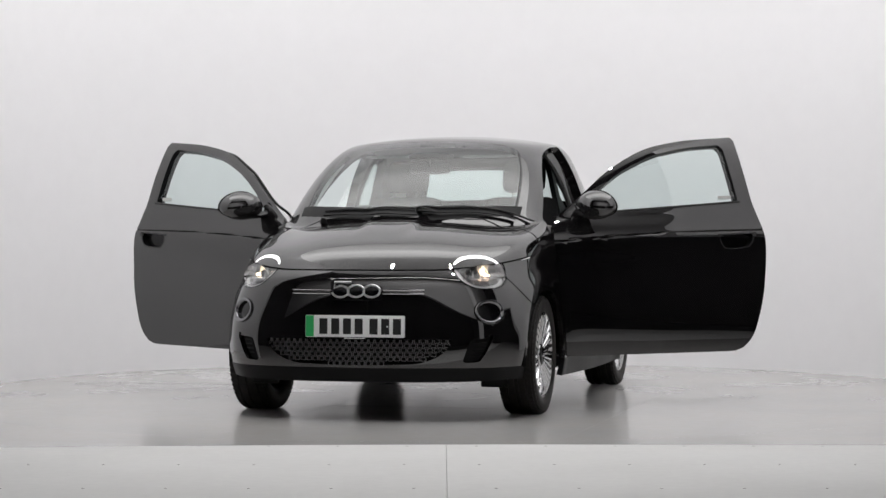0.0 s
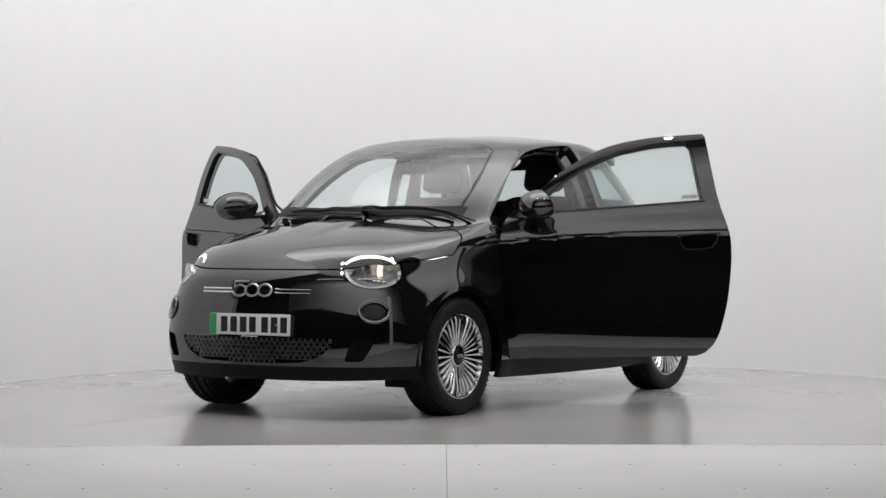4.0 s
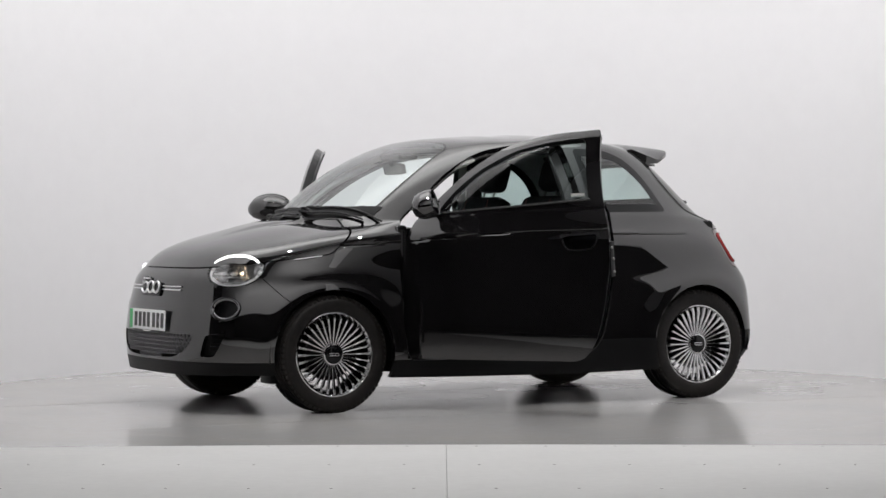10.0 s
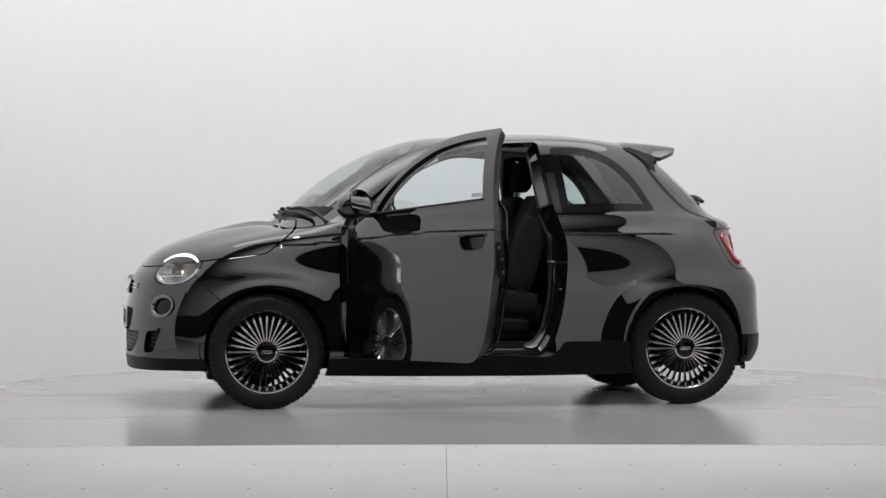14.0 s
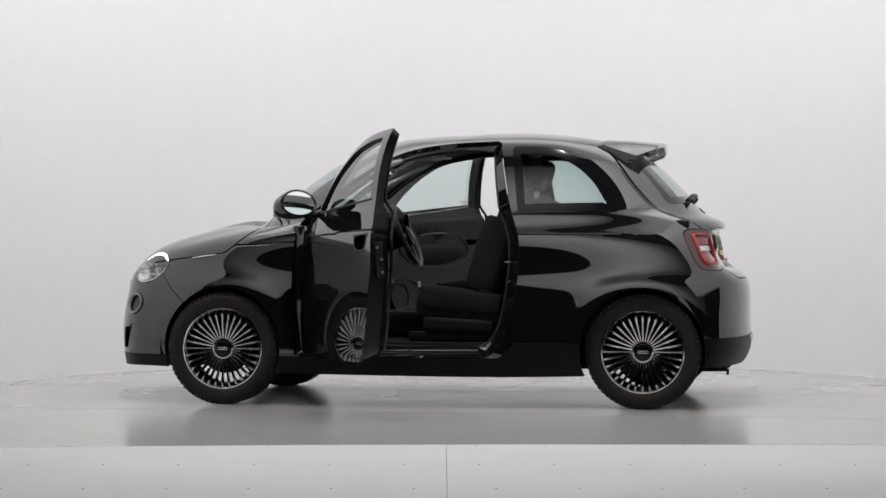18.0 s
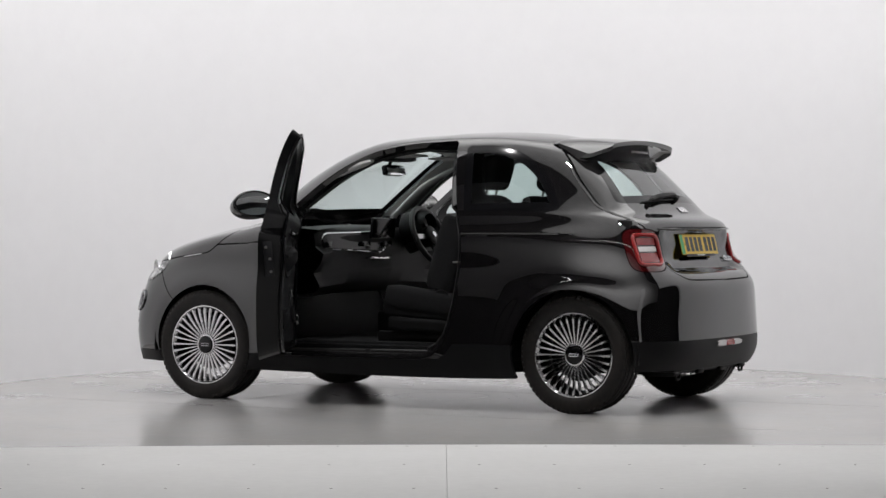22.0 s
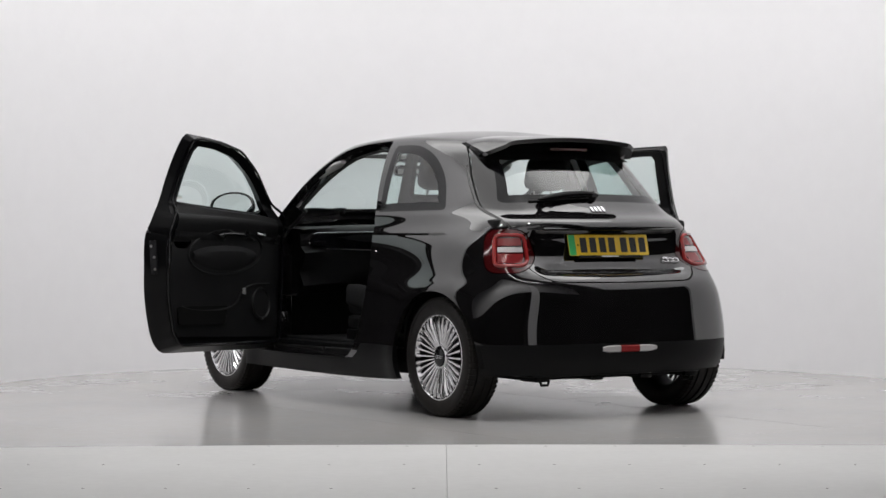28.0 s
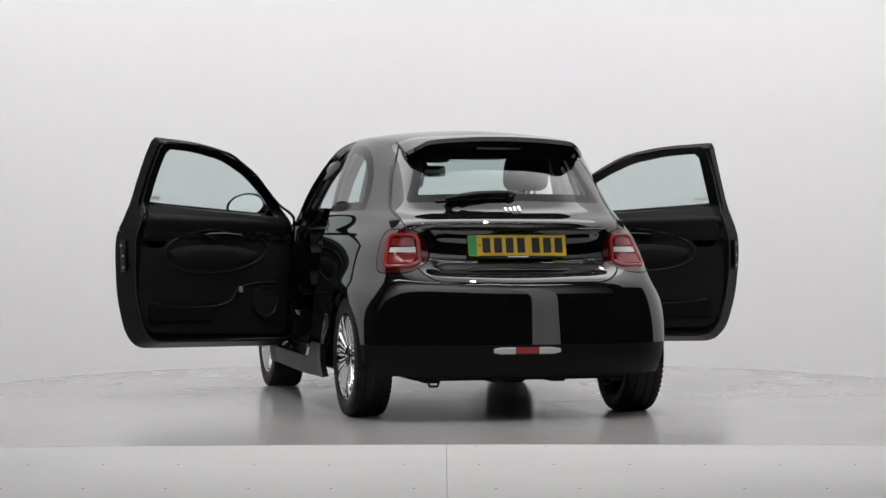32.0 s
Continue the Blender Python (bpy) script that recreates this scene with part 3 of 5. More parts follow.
def oval_field(centre, heading, half_w, half_h, power=2.0, lean=0.0):
    """Distance to an upright oval on a face of the car that looks along the heading (degrees, in plan); both sides alike."""
    n = (math.cos(radians(heading)), math.sin(radians(heading)))

    def f(c):
        dx, dy, dz = c.x - centre[0], abs(c.y) - centre[1], c.z - centre[2]
        if dx * n[0] + dy * n[1] < -0.16:
            return FAR
        u, v = -dx * n[1] + dy * n[0] + lean * dz, dz
        r = (abs(u / half_w) ** power + abs(v / half_h) ** power) ** (1 / power)
        return (r - 1) * min(half_w, half_h)
    return f


def front_field(outline):
    f = poly_field(outline)
    return lambda c: f(c.y, c.z) if c.x > 1.5 and c.z < 0.6 else FAR


INTAKE = poly_field(rounded([(.575, .415), (.68, .425), (.645, .345), (.615, .30), (.535, .298)], .012, 3))
shell = skin()
fields = {"arch_f": arch_field(ARCH_F), "arch_r": arch_field(ARCH_R), "door": side_field(DOOR_LINE), "glass": side_field(SIDE_GLASS),
          "quarter": side_field(QUARTER), "screen": plan_field(SCREEN, 0.97, 0.2), "bonnet": bonnet_field(),
          "hatch_glass": rear_field(HATCH_GLASS), "tailgate": rear_field(TAILGATE),
          "brow_top": oval_field((1.605, .56, .750), 42, .148, .086, 2.2), "brow": oval_field((1.605, .56, .738), 42, .150, .0835, 2.2),
          "lamp": oval_field((1.60, .565, .762), 42, .158, .098, 2.3), "fog": oval_field((1.69, .635, .555), 42, .088, .060),
          "tail": oval_field((-1.475, .61, .858), 122, .108, .112, 4.0, 0.22), "grille": front_field(GRILLE),
          "intake": lambda c: INTAKE(abs(c.y), c.z) if c.x > 1.4 and c.z < .6 else FAR,
          "handle": side_field(HANDLE), "card": side_field(CARD),
          "sill": lambda c: c.z - (.272 + .083 * min(max((-.40 - c.x) / .07, 0), 1) if c.x > -1.3 else .385),
          "groove": lambda c: c.z - (.908 + .034 * math.tanh((.65 - c.x) / .45)) if abs(c.y) > .6 and -1.13 < c.x < 1.13 else FAR}
for key, lev in (("arch_f", 0), ("arch_r", 0), ("groove", -.012), ("groove", 0), ("groove", .007), ("door", GAP), ("door", -GAP), ("glass", 0),
                 ("quarter", 0), ("quarter", -.045), ("screen", 0), ("screen", -.014), ("bonnet", GAP), ("bonnet", -GAP),
                 ("hatch_glass", 0), ("hatch_glass", -.04), ("tailgate", GAP), ("tailgate", -GAP), ("lamp", 0), ("lamp", -.006), ("lamp", -.018), ("brow_top", 0), ("brow", 0), ("fog", 0),
                 ("fog", -.014), ("tail", 0.002), ("tail", -.002), ("grille", 0), ("intake", 0), ("sill", 0), ("handle", .006), ("handle", 0), ("card", 0)):
    cut(shell, fields[key], lev)
shell.normal_update()
for v in shell.verts:
    if abs(fields["groove"](v.co)) < 1e-4:
        v.co -= v.normal * 0.007
skin_tree = BVHTree.FromBMesh(shell)


def on_skin(p, d):
    """The first place on the skin from p along d, and its normal."""
    q, n, _, _ = skin_tree.ray_cast(Vector(p), Vector(d).normalized())
    return (q, n) if q is not None else (Vector(p), -Vector(d).normalized())


def within(key, lev=0.0):
    return lambda f: fields[key](mid(f)) < lev


def beyond(bm, key, lev):
    """The faces of bm outside a field's level."""
    return take(bm, lambda f: fields[key](mid(f)) > lev)


def half(bm, sgn):
    return take(bm, lambda f: mid(f).y * sgn > 0)


for key in ("arch_f", "arch_r"):
    take(shell, within(key)).free()
screen_bm = take(shell, within("screen"))
quarter_bm = take(shell, within("quarter"))
side_glass_bm = take(shell, within("glass"))
hatch_glass_bm = take(shell, within("hatch_glass"))
door_bm = take(shell, within("door", -GAP))
tail_bm = take(shell, within("tail", -.002))
take(shell, within("tail", .002)).free()
bonnet_bm = take(shell, within("bonnet", -GAP))
brow_bm = take(bonnet_bm, lambda f: fields["brow_top"](mid(f)) < 0 and fields["brow"](mid(f)) > 0 and mid(f).z > .785)
lamp_bm = take(shell, lambda f: fields["lamp"](mid(f)) < 0 and fields["bonnet"](mid(f)) > GAP)
fog_bm = take(shell, within("fog"))
grille_bm = take(shell, within("grille"))
intake_bm = take(shell, within("intake"))
tailgate_bm = take(shell, within("tailgate", -GAP))
take(shell, lambda f: min(fields["door"](mid(f)), fields["bonnet"](mid(f)), fields["tailgate"](mid(f))) < GAP).free()
sill_bm = take(shell, within("sill"))

car = tagged(empty("car"), "glossy black three-door electric hatchback with both doors open", "car")
thicken(shell, 0.035, 1, 0)
for f in shell.faces:
    if f.material_index == 1 and mid(f).z > 1.06:
        f.material_index = 2
body = part("body", shell, [PAINT, TRIM, HEADLINER], car, "glossy black painted steel body")
part("lower_bumper", thicken(take(sill_bm, lambda f: mid(f).x > 1.161), .02), PLASTIC, car, "satin black plastic lower front bumper")
part("rear_valance", thicken(take(sill_bm, lambda f: mid(f).x < -1.161), .02), PLASTIC, car, "satin black plastic rear valance")
for sgn in (1, -1):
    part("side_sill", thicken(half(sill_bm, sgn), .03), PLASTIC, car, "satin black plastic sill")
sill_bm.free()
bonnet = part("bonnet", thicken(bonnet_bm, 0.02), PAINT, car)
tailgate = part("tailgate", thicken(tailgate_bm, 0.03, 1, 0), [PAINT, TRIM], car)
part("windscreen_border", thicken(beyond(screen_bm, "screen", -.014), .004), GLOSS, car)
pane = part("windscreen", screen_bm, GLASS, car, "clear raked windscreen")
pane.visible_shadow = False
part("rear_window_border", thicken(beyond(hatch_glass_bm, "hatch_glass", -.04), .004), GLOSS, tailgate)
pane = part("rear_window", hatch_glass_bm, GLASS, tailgate)
pane.visible_shadow = False
for sgn in (1, -1):
    g = half(quarter_bm, sgn)
    part("quarter_window_border", thicken(beyond(g, "quarter", -.045), .004), GLOSS, car)
    pane = part("quarter_window", g, GLASS, car)
    pane.visible_shadow = False

# ---------------------------------------------------------------- lamps in the skin


def sunk(bm, depth, keep=0.0):
    """Moves a patch of skin inwards along its mean normal and returns it with a wall round its rim."""
    bm.normal_update()
    n = Vector()
    for f in bm.faces:
        n += f.normal * f.calc_area()
    n.normalize()
    rim = [(e.link_loops[0].vert, e.link_loops[0].link_loop_next.vert) for e in bm.edges if len(e.link_faces) == 1]
    top = {}
    for a, b in rim:
        for v in (a, b):
            if v not in top:
                top[v] = bm.verts.new(v.co - v.normal * .001)
    for v in list(bm.verts):
        if v not in top.values():
            v.co -= n * depth
    for a, b in rim:
        bm.faces.new((b, a, top[a], top[b]))
    bm.normal_update()
    return bm, n


for sgn in (1, -1):
    g = half(brow_bm, sgn)
    part("running_light", thicken(g, .01), DRL, bonnet, "glowing white running-light brow")
    g = half(lamp_bm, sgn)
    lens = part("headlight", g.copy(), CLEAR, car, "round clear headlight with chrome reflector")
    lens.visible_shadow = False
    ring = take(g, lambda f: fields["lamp"](mid(f)) > -.006)
    part("lamp_surround", thicken(ring, .012), GLOSS, lens)
    ring = take(g, lambda f: fields["lamp"](mid(f)) > -.018 and mid(f).z < .755)
    for v in ring.verts:
        v.co -= Vector((.742, .67 * sgn, 0)) * .012
    part("light_ring", thicken(ring, .012), DRL_DIM, lens)
    bowl, n = sunk(g, .06)
    part("lamp_housing", bowl, REFLECTOR, lens)
    c = on_skin(Vector((1.59, sgn * .56, .724)) + Vector((.742, .67 * sgn, 0)) * .4, (-.742, -.67 * sgn, 0))[0] - Vector((.742, .67 * sgn, 0)) * .022
    face = Matrix.Translation(c) @ Vector((.742, .67 * sgn, 0)).to_track_quat("Z", "Y").to_matrix().to_4x4()
    oval = face @ Matrix.Diagonal((1.34, .72, 1, 1))
    bm = bmesh.new()
    lathe(bm, [(.012, -.055), (.04, -.048), (.065, -.03), (.083, -.008), (.092, .012)], 40, oval, "z")
    part("reflector", bm, REFLECTOR, lens)
    bm = bmesh.new()
    box(bm, (-.085, -.012, -.04), (.085, -.004, .0), .003, face)
    box(bm, (-.05, -.035, -.04), (-.044, .03, -.012), .001, face)
    box(bm, (.044, -.035, -.04), (.05, .03, -.012), .001, face)
    part("lamp_fins", bm, REFLECTOR, lens)
    bm = bmesh.new()
    lathe(bm, [(0, -.004), (.014, -.008), (.022, -.02), (.026, -.045)], 24, face @ pose(-.028 * sgn, .014, 0), "z")
    part("projector_lens", bm, GLOSS_GLASS, lens)
    bm = bmesh.new()
    lathe(bm, [(0, -.020), (.006, -.022), (.008, -.035)], 12, face @ pose(.03 * sgn, .012, 0), "z")
    part("bulb", bm, BULB, lens)
    g = half(fog_bm, sgn)
    ring = take(g, lambda f: fields["fog"](mid(f)) > -.014)
    fog = part("fog_lamp", thicken(ring, .02), GLOSS, car, "oval gloss black fog lamp")
    bowl, n = sunk(g, .012)
    part("fog_cover", bowl, GLOSS, fog)
    out = Vector((math.cos(radians(42)), sgn * math.sin(radians(42)), 0))
    along = Vector((-math.sin(radians(42)), sgn * math.cos(radians(42)), 0))
    bm = bmesh.new()
    tube(bm, [on_skin(Vector((1.69, sgn * .635, .552)) + along * (.074 * math.cos(t)) + Vector((0, 0, .052 * math.sin(t))) + out * .4, -out)[0] + out * .001
              for t in [2 * math.pi * i / 36 for i in range(36)]], .013, 10, True, flat=.6)
    part("trim_ring", bm, DARK_CHROME, fog, "dark chrome ring")
    # the joint between bumper and front wing
    joint = []
    for i in range(11):
        e = i / 10
        q, nn = on_skin((1.549 - .164 * e, sgn * 1.6, .739 - .172 * e - .012 * math.sin(math.pi * e)), (0, -sgn, 0))
        joint.append(q + nn * .0003)
    bm = bmesh.new()
    tube(bm, joint, .0022, 6)
    part("bumper_joint", bm, GRILLE_BACK, car)
    # tail lamp: red frame, darker middle, white bar
    g = half(tail_bm, sgn)
    inner = g.copy()
    lamp = part("tail_light", thicken(g, .02), RED_LENS, car, "red square tail light with a clear bar")
    frame_c = Vector((-1.475, sgn * .61, .858))
    out = Vector((math.cos(radians(122)), sgn * math.sin(radians(122)), 0))
    along = Vector((-math.sin(radians(122)), sgn * math.cos(radians(122)), 0))
    inner.free()
    def on_tail(u, v, lift):
        p = frame_c + along * (u - .22 * v) + Vector((0, 0, v))
        q, nn = on_skin(p + out * .35, -out)
        return q + out * lift
    loop = rounded([(-.05, -.075), (.085, -.075), (.085, .082), (-.05, .082)], .03, 4)
    loop = [p for i, p in enumerate(loop)]
    bm = bmesh.new()
    tube(bm, [on_tail(u, v, .002) for u, v in loop], .011, 6, True)
    part("light_guide", bm, RED_GLOW, lamp)
    for u0, u1, v0, v1, mat, nm in ((-.035, .07, -.006, .02, WHITE_LENS, "reverse_light"), (-.035, .07, -.06, -.014, RED_DARK, "brake_light"),
                                    (-.035, .07, .028, .066, RED_DARK, "indicator")):
        bm = bmesh.new()
        grid = [[bm.verts.new(on_tail(u0 + (u1 - u0) * i / 4, v0 + (v1 - v0) * j / 2, .003)) for j in range(3)] for i in range(5)]
        for i in range(4):
            for j in range(2):
                bm.faces.new((grid[i][j], grid[i + 1][j], grid[i + 1][j + 1], grid[i][j + 1]))
        bmesh.ops.recalc_face_normals(bm, faces=bm.faces)
        part(nm, bm, mat, lamp)
for b in (brow_bm, lamp_bm, fog_bm, tail_bm):
    b.free()

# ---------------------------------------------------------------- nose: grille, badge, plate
# grille recess, its depth darkened by the near-black colour
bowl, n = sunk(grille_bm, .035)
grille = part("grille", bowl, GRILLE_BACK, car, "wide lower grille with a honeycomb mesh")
bm = bmesh.new()
in_grille = poly_field(GRILLE)
for row in range(6):
    for col in range(-18, 19):
        y, z = col * .033 + (.0165 if row % 2 else 0), .294 + row * .0225
        if in_grille(y, z) < -.007:
            q, nn = on_skin((2.3, y, z), (-1, 0, 0))
            m = Matrix.Translation((q.x - .012, y, z)) @ Vector((nn.x, nn.y, 0)).to_track_quat("X", "Z").to_matrix().to_4x4()
            for lo, hi in (((-.006, -.0115, .0078), (.004, .0115, .0098)), ((-.006, -.0115, -.0098), (.004, .0115, -.0078)),
                           ((-.006, -.0138, -.0085), (.004, -.0112, .0085)), ((-.006, .0112, -.0085), (.004, .0138, .0085))):
                box(bm, lo, hi, m=m)
g = part("grille_mesh", bm, MESH, grille, "gloss black mesh cells")
g["kind"] = "stuff"
for sgn in (1, -1):
    bowl, n = sunk(half(intake_bm, sgn), .03)
    vent = part("corner_intake", bowl, PLASTIC, car)
    bm = bmesh.new()
    for k in range(4):
        z = .335 + .022 * k
        q, nn = on_skin((2.2, sgn * (.60 + .006 * k), z), (-1, 0, 0))
        box(bm, (-.014, -.03, -.002), (.0, .03, .002), m=Matrix.Translation((q.x - .026, q.y, z)) @ pose(0, 0, 0, 0, 0, sgn * 32))
    part("intake_slat", bm, GLOSS, vent)
intake_bm.free()


def chrome_line(pts, r, name, parent, mat, flat=1.0):
    bm = bmesh.new()
    tube(bm, pts, r, 6, flat=flat)
    return part(name, bm, mat, parent)


for z in (.645, .663):
    for s0, s1 in ((-.345, -.125), (.125, .345)):
        pts = []
        for k in range(9):
            y = s0 + (s1 - s0) * k / 8
            q, nn = on_skin((2.3, y, z), (-1, 0, 0))
            pts.append(q + nn * .003)
        chrome_line(pts, .0042, "chrome_bar", car, CHROME)


def oval_badge(name, parent, centre, out, w, h, n_ovals, r, mat, back=None):
    """A row of linked oval rings, the first with a flat head, standing on a face that looks along out."""
    m = Matrix.Translation(centre) @ Vector(out).to_track_quat("Z", "Y").to_matrix().to_4x4()
    thing = None
    if back is not None:
        bm = bmesh.new()
        slab(bm, rounded([(-w / 2 - .012, -h / 2 - .01), (w / 2 + .012, -h / 2 - .01), (w / 2 + .012, h / 2 - .008), (-w * .12, h / 2 + .002),
                          (-w * .15, h / 2 + .02), (-w / 2 - .012, h / 2 + .02)], .02, 4), .006, m, .002)
        thing = part(name, bm, back, parent)
    a = w / (n_ovals + .2) / 2 * 1.1
    bm = bmesh.new()
    for k in range(n_ovals):
        cx = (k - (n_ovals - 1) / 2) * (w - 2 * a) / (n_ovals - 1)
        span = range(24) if k else range(-10, 12)
        pts = [(cx + a * math.cos(2 * math.pi * i / 24), h * .42 * math.sin(2 * math.pi * i / 24), .011) for i in span]
        if k == 0:
            pts = [(cx - a, h * -.1, .011)] + [(cx + a * math.cos(t), -h * .04 + h * .40 * math.sin(t), .011) for t in [radians(-160 + 16 * i) for i in range(17)]]
            pts += [(cx - a * .75, h * .22, .011), (cx - a * .75, h * .62, .011), (cx + a * 1.25, h * .62, .011)]
        tube(bm, pts, r, 6, closed=bool(k), m=m)
    o = part(name if thing is None else "badge_rings", bm, mat, parent if thing is None else thing)
    return thing or o


q, nn = on_skin((2.3, 0, .655), (-1, 0, 0))
oval_badge("front_badge", car, q + nn * .001, (nn.x, 0, nn.z), .25, .072, 3, .0062, CHROME_SOFT, GLOSS)


def number_plate(name, centre, out, face_mat, label):
    m = Matrix.Translation(centre) @ Vector(out).to_track_quat("Z", "Y").to_matrix().to_4x4()
    bm = bmesh.new()
    slab(bm, rounded([(-.26, -.0555), (.26, -.0555), (.26, .0555), (-.26, .0555)], .008, 3), .004, m, .001)
    plate = part(name, bm, face_mat, car, label)
    bm = bmesh.new()
    slab(bm, [(-.258, -.0535), (-.216, -.0535), (-.216, .0535), (-.258, .0535)], .0012, m @ pose(0, 0, .0038))
    part("green_band", bm, PLATE_GREEN, plate, "green band")
    for x in (-.165, -.103, -.041, .02, .098, .159, .22):
        bm = bmesh.new()
        slab(bm, [(x - .021, -.0395), (x + .021, -.0395), (x + .021, .0395), (x - .021, .0395)], .0012, m @ pose(0, 0, .0038))
        part("character_bar", bm, PLATE_INK, plate)
    bm = bmesh.new()
    slab(bm, rounded([(-.2, -.066), (.2, -.066), (.2, -.054), (-.2, -.054)], .004, 2), .006, m @ pose(0, 0, -.002))
    part("plate_holder", bm, GLOSS, plate)
    bm = bmesh.new()
    slab(bm, [(-.055, -.0625), (.055, -.0625), (.055, -.0575), (-.055, -.0575)], .001, m @ pose(0, 0, .0042))
    part("holder_text", bm, PLATE_WHITE, plate)
    for x in (-.2, .17):
        bm = bmesh.new()
        lathe(bm, [(0, .0065), (.004, .006), (.005, .004)], 10, m @ pose(x, 0, 0), "z")
        part("plate_screw", bm, PLATE_WHITE if face_mat is PLATE_WHITE else GLOSS, plate)
    return plate


q, nn = on_skin((2.3, 0, .48), (-1, 0, 0))
number_plate("front_number_plate", Vector((q.x + .004, 0, .480)), (1, 0, .03), PLATE_WHITE, "white number plate with a green band")

# ---------------------------------------------------------------- doors


def door_depth(c):
    """How thick the door is at a height."""
    t = min(max((1.10 - c.z) / .10, 0), 1)
    return .045 + .065 * t * t * (3 - 2 * t)


def thicken_by(bm, depth, inner=0, rim=0):
    """As thicken, with a depth that varies from place to place, measured across the car."""
    bm.normal_update()
    faces = list(bm.faces)
    pairs = [(e.link_loops[0].vert, e.link_loops[0].link_loop_next.vert) for e in bm.edges if len(e.link_faces) == 1]
    back = {}
    for v in list(bm.verts):
        n = Vector((v.normal.x * .3, v.normal.y, v.normal.z * .6)).normalized()
        p = v.co - n * depth(v.co)
        t = min(max((1.10 - v.co.z) / .10, 0), 1)
        p.x, p.z = .15 + (p.x - .15) * (.968 - .05 * t), .80 + (p.z - .80) * (.985 - .03 * t)
        back[v] = bm.verts.new(p)
    for f in faces:
        bm.faces.new([back[v] for v in reversed(f.verts)]).material_index = inner
    for a, b in pairs:
        bm.faces.new((b, a, back[a], back[b])).material_index = rim
    bm.normal_update()
    return bm


def inner_sheet(bm, extra):
    """A copy of a patch of door skin, moved to the door's inner face and turned to the cabin."""
    g = bm.copy()
    g.normal_update()
    shift = {v: v.co - Vector((v.normal.x * .3, v.normal.y, v.normal.z * .6)).normalized() * (door_depth(v.co) + extra) for v in g.verts}
    for v, p in shift.items():
        v.co = p
    bmesh.ops.reverse_faces(g, faces=g.faces)
    g.normal_update()
    return g


handle_bm = take(door_bm, within("handle"))
handle_rim_bm = take(door_bm, within("handle", .006))
doors = {}
for sgn in (1, -1):
    to_hinge = Matrix.Translation((-HINGE[0], -sgn * HINGE[1], 0))
    g = half(door_bm, sgn)
    card = bmesh.new()
    whole = g.copy()
    h = whole.copy()
    card.free()
    card = take(h, within("card"))
    h.free()
    whole.free()
    g = thicken_by(g, door_depth, 1, 1)
    g.transform(to_hinge)
    door = part("door", g, [PAINT, DOOR_EDGE], car, "open black door")
    pin = Vector((HINGE_LEAN[0], sgn * HINGE_LEAN[1], 1)).normalized()
    door.matrix_basis = pose(HINGE[0], sgn * HINGE[1], .65) @ Matrix.Rotation(radians(-sgn * DOOR_SWING[sgn]), 4, pin) @ pose(0, 0, -.65)
    doors[sgn] = door

    def sub(name, bm, mat, label="", smooth=40):
        bm.transform(to_hinge)
        return part(name, bm, mat, door, label, smooth)
    pane_bm = half(side_glass_bm, sgn)
    for v in pane_bm.verts:
        v.co.y -= sgn * .018
    pane = sub("door_window", pane_bm, GLASS)
    pane.visible_shadow = False
    sub("door_card", thicken(inner_sheet(card, .012), .016), TRIM, "black moulded inner door panel")
    card.free()

    def on_card(x, z, lift=0.0):
        q, n = on_skin((x, sgn * 1.6, z), (0, -sgn, 0))
        return Vector((x, q.y - sgn * (door_depth(q) + .014 + lift), z))
    # oval moulding, armrest, pull, pocket, loudspeaker
    loop = [(.13 + .37 * math.cos(t), .82 + .125 * math.sin(t) + .02 * math.cos(t)) for t in [2 * math.pi * i / 40 for i in range(40)]]
    bm = bmesh.new()
    tube(bm, [on_card(x, z, -.002) for x, z in loop], .008, 6, True)
    sub("oval_moulding", bm, TRIM)
    bm = bmesh.new()
    rows = []
    for i in range(15):
        x = -.20 + .62 * i / 14
        w = math.sin(math.pi * (i + .4) / 14.8) ** .5
        rows.append([bm.verts.new(on_card(x, .80 + dz * w, l * w)) for dz, l in ((.055, -.002), (.05, .03), (.02, .05), (-.03, .045), (-.07, .012), (-.085, -.002))])
    for p, q in zip(rows, rows[1:]):
        for j in range(5):
            bm.faces.new((p[j], q[j], q[j + 1], p[j + 1]) if sgn > 0 else (p[j + 1], q[j + 1], q[j], p[j]))
    sub("armrest", bm, FABRIC)
    bm = bmesh.new()
    tube(bm, [on_card(x, .905 + .012 * math.sin((x + .02) * 9), .024) for x in [.02 + .30 * i / 10 for i in range(11)]], [.004] + [.013] * 9 + [.004], 8, flat=.7)
    sub("pull_handle", bm, GLOSS)
    bm = bmesh.new()
    tube(bm, [on_card(.40 + .03 * i, .925 - .004 * i, .02) for i in range(4)], .007, 8)
    sub("release_lever", bm, CHROME)
    bm = bmesh.new()
    tube(bm, spline([tuple(on_card(x, z, .0)) for x, z in ((-.30, .52), (-.15, .50), (.10, .50), (.24, .53), (.30, .60), (.42, .635), (.58, .64))], 5), .007, 6)
    sub("pocket_lip", bm, TRIM)
    bm = bmesh.new()
    slab(bm, rounded([(-.33, .42), (.12, .42), (.16, .52), (-.33, .52)], .02, 3), .012,
         Matrix.Translation((0, on_card(-.05, .47, -.004).y, 0)) @ Matrix(((1, 0, 0, 0), (0, 0, -sgn, 0), (0, 1, 0, 0), (0, 0, 0, 1))))
    bmesh.ops.recalc_face_normals(bm, faces=bm.faces)
    sub("door_pocket", bm, GRILLE_BACK)
    spk = on_card(.50, .53, .0)
    bm = bmesh.new()
